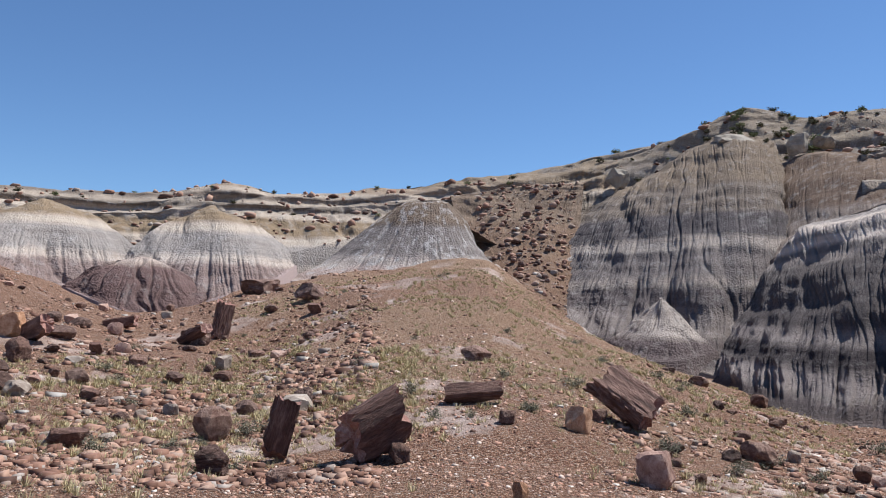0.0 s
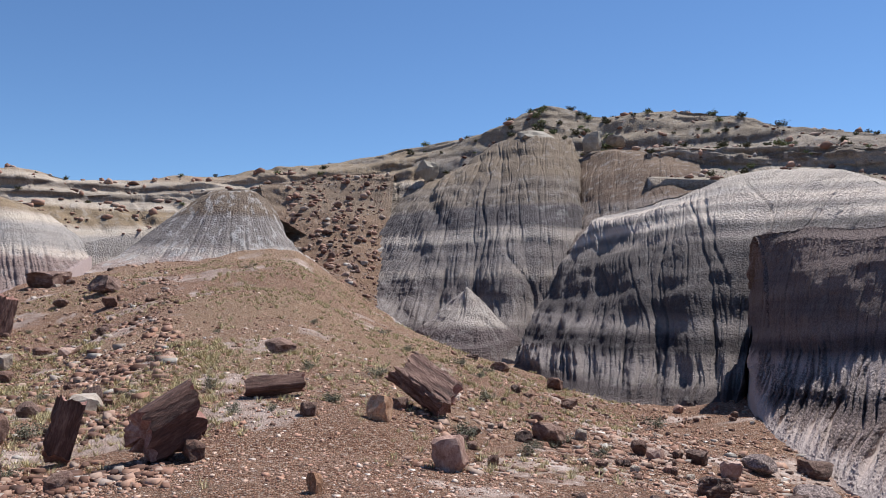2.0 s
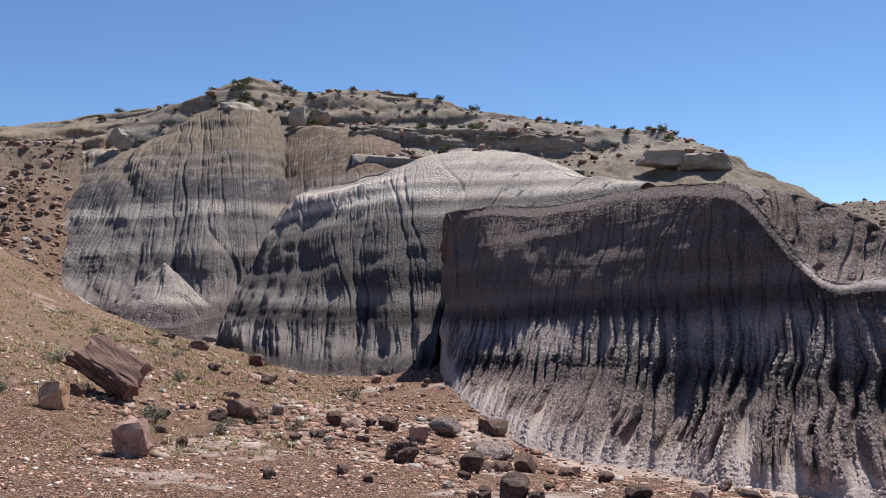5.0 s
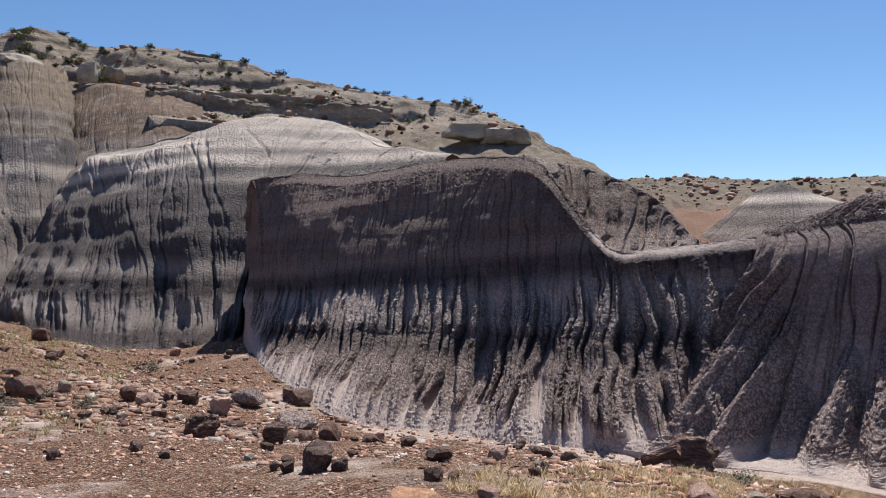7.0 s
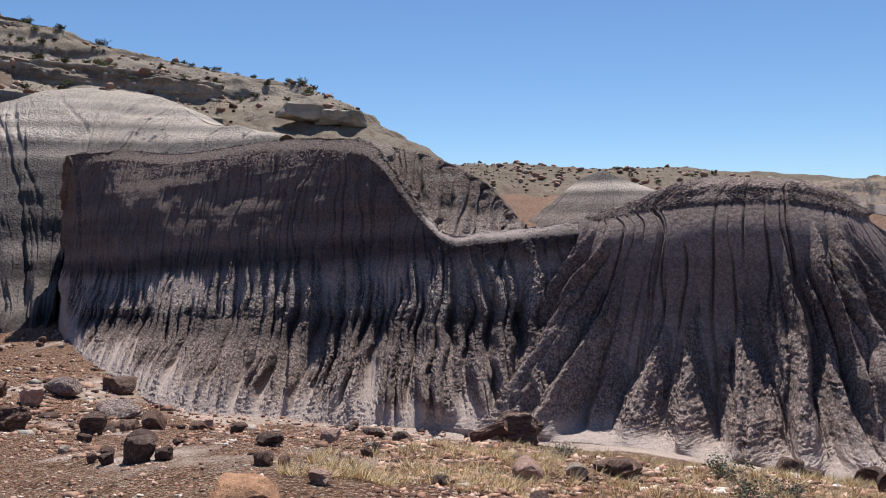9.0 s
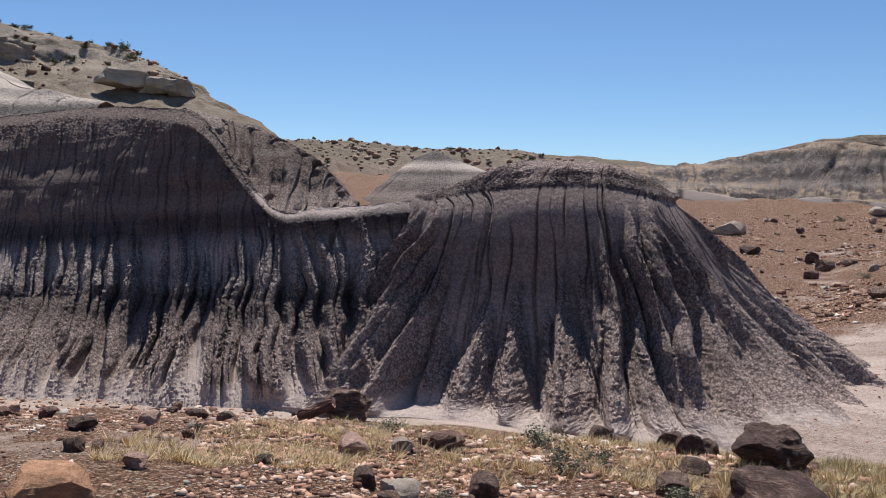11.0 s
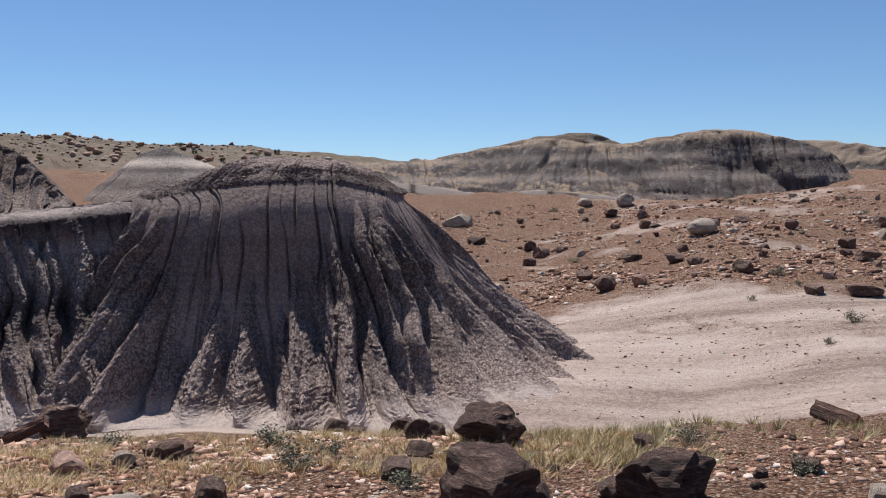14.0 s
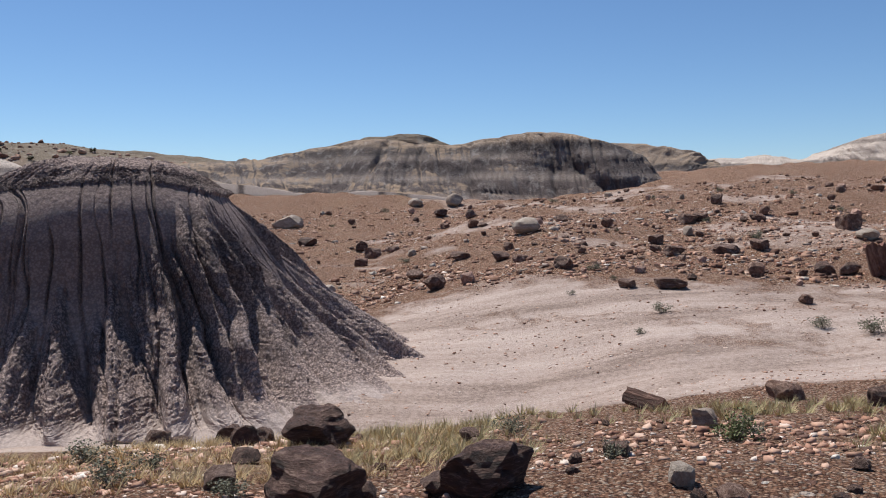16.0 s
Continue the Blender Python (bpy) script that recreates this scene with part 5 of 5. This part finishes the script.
def drop(x, y):
    """The surface under a place: its height and the name of what lies there."""
    hit, place, normal, _, ob, _ = scene.ray_cast(bpy.context.evaluated_depsgraph_get(), (x, y, 80), (0, 0, -1))
    return (place.z, ob.name) if hit else (0.0, "")


def polar(az, dist):
    return dist * math.sin(radians(az)), dist * math.cos(radians(az))


def capstone(az, dist, el, wide, high, seed, label):
    x, y, z = at(az, dist, el)
    me = rock_mesh("capstone", SANDSTONE, seed, cuts_n=10, bumpy=0.06, boxy=0.8)
    ob = new("capstone", me)
    ob.matrix_world = Matrix.Translation((x, y, z - 0.7 * high)) @ Matrix.Rotation(radians(-az + seed * 7 % 20), 4, "Z") @ Matrix.Diagonal((wide, wide * 0.9, high * 1.25, 1))
    return tagged(ob, label, "boulder", group="capstones")


capstone(47.2, 70, 7.65, 4.0, 1.1, 3, "long rounded sandstone capstone on a hill shoulder")
capstone(49.2, 70, 7.55, 3.2, 1.4, 4, "rounded sandstone capstone on a hill shoulder")
capstone(50.7, 69, 7.35, 2.3, 1.2, 6, "flat overhanging sandstone capstone on a hill shoulder")
capstone(22.9, 88, 11.0, 2.3, 1.8, 11, "grey sandstone outcrop below a hilltop")
capstone(19.0, 88, 11.2, 4.6, 1.7, 12, "grey sandstone outcrop below a hilltop")
capstone(11.7, 90, 9.3, 2.2, 1.9, 14, "brown sandstone outcrop on a hillside")
capstone(24.5, 89, 11.0, 2.0, 1.1, 15, "grey sandstone outcrop below a hilltop")

# ---- scattered rocks ----
SMALL = [rock_mesh("rock", m, 40 + i, cuts_n=8, detail=2, bumpy=0.05, boxy=(i % 3) * 0.5) for i, m in enumerate((DARK, BROWN, DARK, BROWN, PINK, BROWN, DARK, PALE_ROCK))]
ROCK_LABELS = {DARK.name: "dark brown broken rock", BROWN.name: "brown chunk of petrified wood", PINK.name: "pinkish broken rock", PALE_ROCK.name: "pale broken rock"}


def scatter(count, az0, az1, d0, d1, small, large, group, seed, where, on_hill=False, power=0.5):
    rng = random.Random(seed)
    for _ in range(count):
        az = rng.uniform(az0, az1)
        dist = (d0 ** power + (d1 ** power - d0 ** power) * rng.random()) ** (1 / power)
        x, y = polar(az, dist)
        z = drop(x, y)[0] if on_hill else ground_z(x, y)
        w = small * (large / small) ** (rng.random() ** 1.7)
        me = rng.choice(SMALL)
        ob = new("rock", me)
        h = w * rng.uniform(0.45, 0.85)
        ob.matrix_world = Matrix.Translation((x, y, z - 0.08 * h)) @ Matrix.Rotation(rng.uniform(0, 6.28), 4, "Z") @ Matrix.Diagonal((w, w * rng.uniform(0.65, 1.0), h, 1))
        tagged(ob, ROCK_LABELS[me.materials[0].name] + " " + where, "rock", group=group)


scatter(90, -30, -8, 15, 58, 0.3, 1.0, "rocks on the rubble slope", 1, "on a red rubble slope")
scatter(60, 14, 33, 16, 36, 0.16, 0.5, "rocks in the gully", 2, "in a dry gully")
scatter(30, 34, 58, 7, 16, 0.12, 0.36, "rocks on the flat", 3, "on stony flat ground")
scatter(130, 86, 126, 24, 60, 0.2, 0.75, "rocks across the wash", 4, "on the slope across a wash")
scatter(40, 58, 126, 4.6, 11, 0.10, 0.30, "rocks in the foreground", 5, "among gravel and dry grass")
scatter(26, 2.5, 8, 66, 86, 0.4, 1.1, "rocks on the debris slope", 6, "on a steep debris slope", True)

# ---- loose gravel ----
BASE = np.array(((1, 0.1, -0.3), (-0.7, 0.75, -0.3), (-0.6, -0.75, -0.3), (0.72, 0.2, 0.42), (-0.62, 0.5, 0.5), (-0.4, -0.6, 0.36)))
TRIS = np.array(((2, 1, 0), (3, 4, 5), (0, 1, 4), (0, 4, 3), (1, 2, 5), (1, 5, 4), (2, 0, 3), (2, 3, 5)))


PHI = 1.618
LUMP = np.array([(a, b * PHI, 0) for a in (-1, 1) for b in (-1, 1)] + [(0, a, b * PHI) for a in (-1, 1) for b in (-1, 1)] + [(b * PHI, 0, a) for a in (-1, 1) for b in (-1, 1)]) / 1.9
LUMP_TRIS = np.array([(i, j, k) for i in range(12) for j in range(i + 1, 12) for k in range(j + 1, 12)
                      if max(np.linalg.norm(LUMP[i] - LUMP[j]), np.linalg.norm(LUMP[j] - LUMP[k]), np.linalg.norm(LUMP[i] - LUMP[k])) < 1.1])
TURN = np.einsum("ij,ij->i", np.cross(LUMP[LUMP_TRIS[:, 1]] - LUMP[LUMP_TRIS[:, 0]], LUMP[LUMP_TRIS[:, 2]] - LUMP[LUMP_TRIS[:, 0]]), LUMP[LUMP_TRIS].mean(1)) < 0
LUMP_TRIS[TURN] = LUMP_TRIS[TURN][:, ::-1]


def joined(name, verts, faces, material, label, category):
    me = bpy.data.meshes.new(name)
    nf = len(faces)
    k = faces.shape[1]
    me.vertices.add(len(verts))
    me.vertices.foreach_set("co", verts.astype(np.float32).ravel())
    me.loops.add(nf * k)
    me.loops.foreach_set("vertex_index", faces.astype(np.int32).ravel())
    me.polygons.add(nf)
    me.polygons.foreach_set("loop_start", (np.arange(nf) * k).astype(np.int32))
    me.update(calc_edges=True)
    me.materials.append(material)
    return tagged(new(name, me), label, category, kind="stuff")


def gravel(name, count, az0, az1, d0, d1, small, large, seed, label):
    rng = np.random.default_rng(seed)
    az, dist = np.radians(rng.uniform(az0, az1, count)), np.exp(rng.uniform(np.log(d0), np.log(d1), count))
    x, y = dist * np.sin(az), dist * np.cos(az)
    keep = fbm(x / 2.5, y / 2.5, 3, 90) + rng.uniform(-0.6, 0.6, count) > -0.25
    x, y, dist, count = x[keep], y[keep], dist[keep], keep.sum()
    size = small * (large / small) ** (rng.random(count) ** 2.2) * np.clip(dist / 9, 0.7, 2.2) * 0.5
    base, tris = BASE, TRIS
    shape = base[None] * (1 + rng.uniform(-0.4, 0.4, (count, len(base), 3))) * size[:, None, None]
    shape[:, :, 0] *= rng.uniform(0.8, 1.5, count)[:, None]
    shape[:, :, 2] *= rng.uniform(0.6, 1.3, count)[:, None]
    a = rng.uniform(0, 6.28, count)
    ca, sa = np.cos(a)[:, None], np.sin(a)[:, None]
    vx, vy = shape[:, :, 0] * ca - shape[:, :, 1] * sa, shape[:, :, 0] * sa + shape[:, :, 1] * ca
    z = ground_height(x, y)
    v = np.stack([vx + x[:, None], vy + y[:, None], shape[:, :, 2] + z[:, None] + 0.05 * size[:, None]], 2)
    f = tris[None] + (np.arange(count) * len(base))[:, None, None]
    joined(name, v.reshape(-1, 3), f.reshape(-1, 3), BROWN_CHIPS if name == "rubble" else CHIPS, label, name)


gravel("gravel", 40000, -32, 62, 4.2, 42, 0.018, 0.085, 1, "loose red-brown gravel and stone chips")
gravel("gravel", 28000, 55, 128, 3.6, 10.5, 0.02, 0.15, 2, "loose red and pale stone chips")
gravel("gravel", 12000, 84, 128, 24, 62, 0.03, 0.11, 3, "scattered stones across the wash")

gravel("rubble", 8000, -32, -4, 11, 62, 0.05, 0.22, 4, "red-brown broken rubble on a slope")
gravel("rubble", 3200, 11, 37, 13, 38, 0.04, 0.17, 5, "brown broken rubble in a dry gully")
gravel("gravel", 3000, 90, 128, 13, 24.5, 0.015, 0.045, 8, "small stones scattered over the silt of a wash")
gravel("rubble", 5200, 84, 128, 24.5, 64, 0.04, 0.19, 6, "brown rubble on the slope across the wash")
gravel("rubble", 1600, 34, 64, 5.5, 30, 0.04, 0.15, 7, "brown rubble on stony flat ground")

def hill_rubble(count, az0, az1, d0, d1, small, large, seed, on, label):
    """Broken rock lying on the slopes of hills."""
    rng = np.random.default_rng(seed)
    verts, faces = [], []
    for k in range(count):
        x, y = polar(rng.uniform(az0, az1), rng.uniform(d0, d1))
        z, name = drop(x, y)
        if name.split(".")[0] not in on:
            continue
        size = small * (large / small) ** (rng.random() ** 2)
        p = LUMP * (1 + rng.uniform(-0.5, 0.5, LUMP.shape)) * size * 0.5 * rng.uniform(0.7, 1.5, 3) * (1, 1, 0.7)
        faces.append(LUMP_TRIS + 12 * len(verts))
        verts.append(p + (x, y, z + 0.1 * size))
    joined("rubble", np.vstack(verts), np.vstack(faces), BROWN_CHIPS, label, "rubble")


hill_rubble(800, 2.2, 9, 66, 92, 0.15, 0.75, 21, ("debris_slope", "upper_hill"), "red-brown broken rock on a debris slope")
hill_rubble(1200, 8, 54, 72, 98, 0.15, 0.9, 22, ("upper_hill", "sandstone_ledge"), "brown and pale broken rock on a sandy hill")
hill_rubble(900, 55, 84, 118, 152, 0.3, 1.4, 23, ("far_ridge",), "brown broken rock on a far ridge")
hill_rubble(300, -32, 4, 84, 98, 0.3, 1.1, 24, ("back_ridge",), "brown broken rock on a far ridge")

# ---- grass ----
def grass(name, count, az0, az1, d0, d1, tall, seed, material, label, gate=0.0):
    rng = np.random.default_rng(seed)
    az, dist = np.radians(rng.uniform(az0, az1, count)), np.sqrt(rng.uniform(d0 ** 2, d1 ** 2, count))
    x, y = dist * np.sin(az), dist * np.cos(az)
    keep = fbm(x / 3.5, y / 3.5, 3, 61) + rng.uniform(-0.5, 0.5, count) > gate
    x, y, count = x[keep], y[keep], keep.sum()
    z = ground_height(x, y)
    n = 18
    a = rng.uniform(0, 6.28, (count, n))
    r0 = rng.uniform(0.0, 0.05, (count, n))
    spread = rng.uniform(0.03, 0.15, (count, n))
    size = rng.uniform(0.5, 1.2, count)[:, None]
    h = tall * rng.uniform(0.5, 1.1, (count, n)) * size
    w = 0.0055 * size * np.clip(np.hypot(x, y) / 10, 1, 2.5)[:, None] + 0 * a
    bx, by = x[:, None] + r0 * np.cos(a), y[:, None] + r0 * np.sin(a)
    px, py = -np.sin(a + 0.6), np.cos(a + 0.6)
    b1 = np.stack([bx - w * px, by - w * py, z[:, None] - 0.01 + 0 * bx], 2)
    b2 = np.stack([bx + w * px, by + w * py, z[:, None] - 0.01 + 0 * bx], 2)
    tip = np.stack([bx + spread * size * np.cos(a), by + spread * size * np.sin(a), z[:, None] + h], 2)
    v = np.stack([b1, b2, tip], 2).reshape(-1, 3)
    joined(name, v, np.arange(len(v)).reshape(-1, 3), material, label, "grass")


grass("dry_grass", 8000, -15, 26, 13, 56, 0.13, 1, GREEN_GRASS, "straw-coloured dry grass tufts on a knoll", 0.0)
grass("dry_grass", 1800, 48, 100, 7.0, 11.8, 0.11, 2, STRAW, "straw-coloured dry grass tufts beside a wash", 0.0)
grass("green_grass", 1300, 88, 128, 7.8, 12.0, 0.14, 3, GREEN_GRASS, "pale green grass tufts beside a wash", -0.1)
grass("green_grass", 4600, -31, -1, 5.5, 32, 0.15, 4, GREEN_GRASS, "pale green grass tufts on stony ground", 0.05)
grass("dry_grass", 900, 49, 66, 6.8, 9.8, 0.09, 5, STRAW, "orange-tinged dry grass tufts on stony ground", 0.1)

# ---- shrubs ----
def shrub_mesh(seed, leaf, tall=0.8, leaves=420, size=0.07):
    """A low bush one metre across: thin stems and many small leaves in uneven clumps."""
    rng = random.Random(seed)
    bm = bmesh.new()
    tips = []
    for k in range(16):
        a, out = rng.uniform(0, 6.28), rng.uniform(0.12, 0.46)
        tip = Vector((math.cos(a) * out, math.sin(a) * out, tall * rng.uniform(0.35, 0.95) * (1.1 - out)))
        tips.append(tip)
        side = Vector((-math.sin(a), math.cos(a), 0)) * 0.012
        vs = [bm.verts.new(p) for p in (side, -side, tip)]
        bm.faces.new(vs).material_index = 1
    for k in range(leaves):
        t = rng.choice(tips)
        p = t * rng.uniform(0.45, 1.05) + Vector((rng.gauss(0, 0.07), rng.gauss(0, 0.07), rng.gauss(0, 0.06)))
        p.z = max(p.z, 0.02)
        d = Vector((rng.gauss(0, 1), rng.gauss(0, 1), rng.gauss(0.4, 0.7))).normalized()
        e = d.cross(Vector((rng.gauss(0, 1), rng.gauss(0, 1), rng.gauss(0, 1)))).normalized()
        s = size * rng.uniform(0.6, 1.3)
        bm.faces.new([bm.verts.new(q) for q in (p - e * s * 0.4, p + d * s, p + e * s * 0.4)])
    me = finish("shrub", bm, leaf)
    me.materials.append(TWIG)
    return me


HILL_SHRUBS = [shrub_mesh(i, DARK_LEAF if i % 3 else GREEN_LEAF, 0.75, 260, 0.12) for i in range(5)]
NEAR_SHRUBS = [shrub_mesh(20 + i, SAGE, 0.7, 620, 0.05) for i in range(4)]
GREEN_SHRUB = shrub_mesh(31, GREEN_LEAF, 0.8, 700, 0.05)


def shrub(me, x, y, wide, high, label, group, seed=0, z=None):
    ob = new("shrub", me)
    z = ground_z(x, y) if z is None else z
    ob.matrix_world = Matrix.Translation((x, y, z - 0.02)) @ Matrix.Rotation(seed * 1.3, 4, "Z") @ Matrix.Diagonal((wide, wide, high / 0.75, 1))
    return tagged(ob, label, "shrub", group=group)


def hill_shrubs(count, az0, az1, d0, d1, small, large, seed, on, where):
    rng = random.Random(seed)
    made = 0
    for k in range(count * 3):
        az, dist = rng.uniform(az0, az1), rng.uniform(d0, d1)
        x, y = polar(az, dist)
        z, name = drop(x, y)
        if name not in on:
            continue
        w = rng.uniform(small, large)
        shrub(rng.choice(HILL_SHRUBS), x, y, w, w * rng.uniform(0.5, 0.75), "dark green-brown desert shrub " + where, "shrubs on the hills", k, z)
        made += 1
        if made == count:
            break


hill_shrubs(150, 9, 50, 78, 102, 0.5, 1.4, 1, ("upper_hill", "sandstone_ledge"), "on a sandy hill")
hill_shrubs(26, 17, 24, 88, 100, 0.8, 1.6, 5, ("upper_hill", "banded_hill"), "near a hilltop")
hill_shrubs(44, -30, 8, 90, 108, 0.4, 1.1, 2, ("back_ridge",), "on a far ridge")
hill_shrubs(34, 57, 76, 126, 160, 0.6, 1.4, 3, ("far_ridge",), "on a low far ridge")
rng = random.Random(9)
for k, (az, dist, w, h) in enumerate(((-5.6, 24, 0.55, 0.35), (-2.0, 19.5, 0.5, 0.4), (-13.6, 13.6, 0.5, 0.3), (-7, 20, 0.4, 0.3), (-17.5, 15.5, 0.5, 0.35), (-22, 15, 0.6, 0.4),
                                      (-20, 22, 0.7, 0.4), (27.0, 28, 1.0, 0.6), (20.5, 19, 0.6, 0.4), (76.5, 9.2, 0.62, 0.3), (66.4, 10.0, 0.5, 0.25), (80.5, 8.3, 0.45, 0.25),
                                      (71.5, 6.3, 0.32, 0.2), (78.5, 7.6, 0.5, 0.3), (103.0, 9.4, 0.45, 0.3), (110, 7.4, 0.35, 0.22), (86.5, 6.6, 0.42, 0.2), (117.5, 9.2, 0.4, 0.25))):
    x, y = polar(az, dist)
    shrub(NEAR_SHRUBS[k % 4], x, y, w, h, "grey-green dry sagebrush on stony ground", "shrubs near the path", k)
shrub(GREEN_SHRUB, *polar(117.0, 8.6), 0.55, 0.36, "leafy green bush in dry grass", "shrubs near the path", 2)
shrub(GREEN_SHRUB, *polar(-15.6, 13.2), 0.4, 0.28, "leafy green bush beside a dark rock", "shrubs near the path", 5)
for k in range(70):
    x, y = polar(rng.uniform(-26, 26), rng.uniform(16, 50)) if k < 40 else polar(rng.uniform(86, 126), rng.uniform(18, 60))
    w = rng.uniform(0.3, 0.8)
    shrub(NEAR_SHRUBS[k % 4], x, y, w, w * 0.55, "small grey-green desert shrub", "small desert shrubs", k)
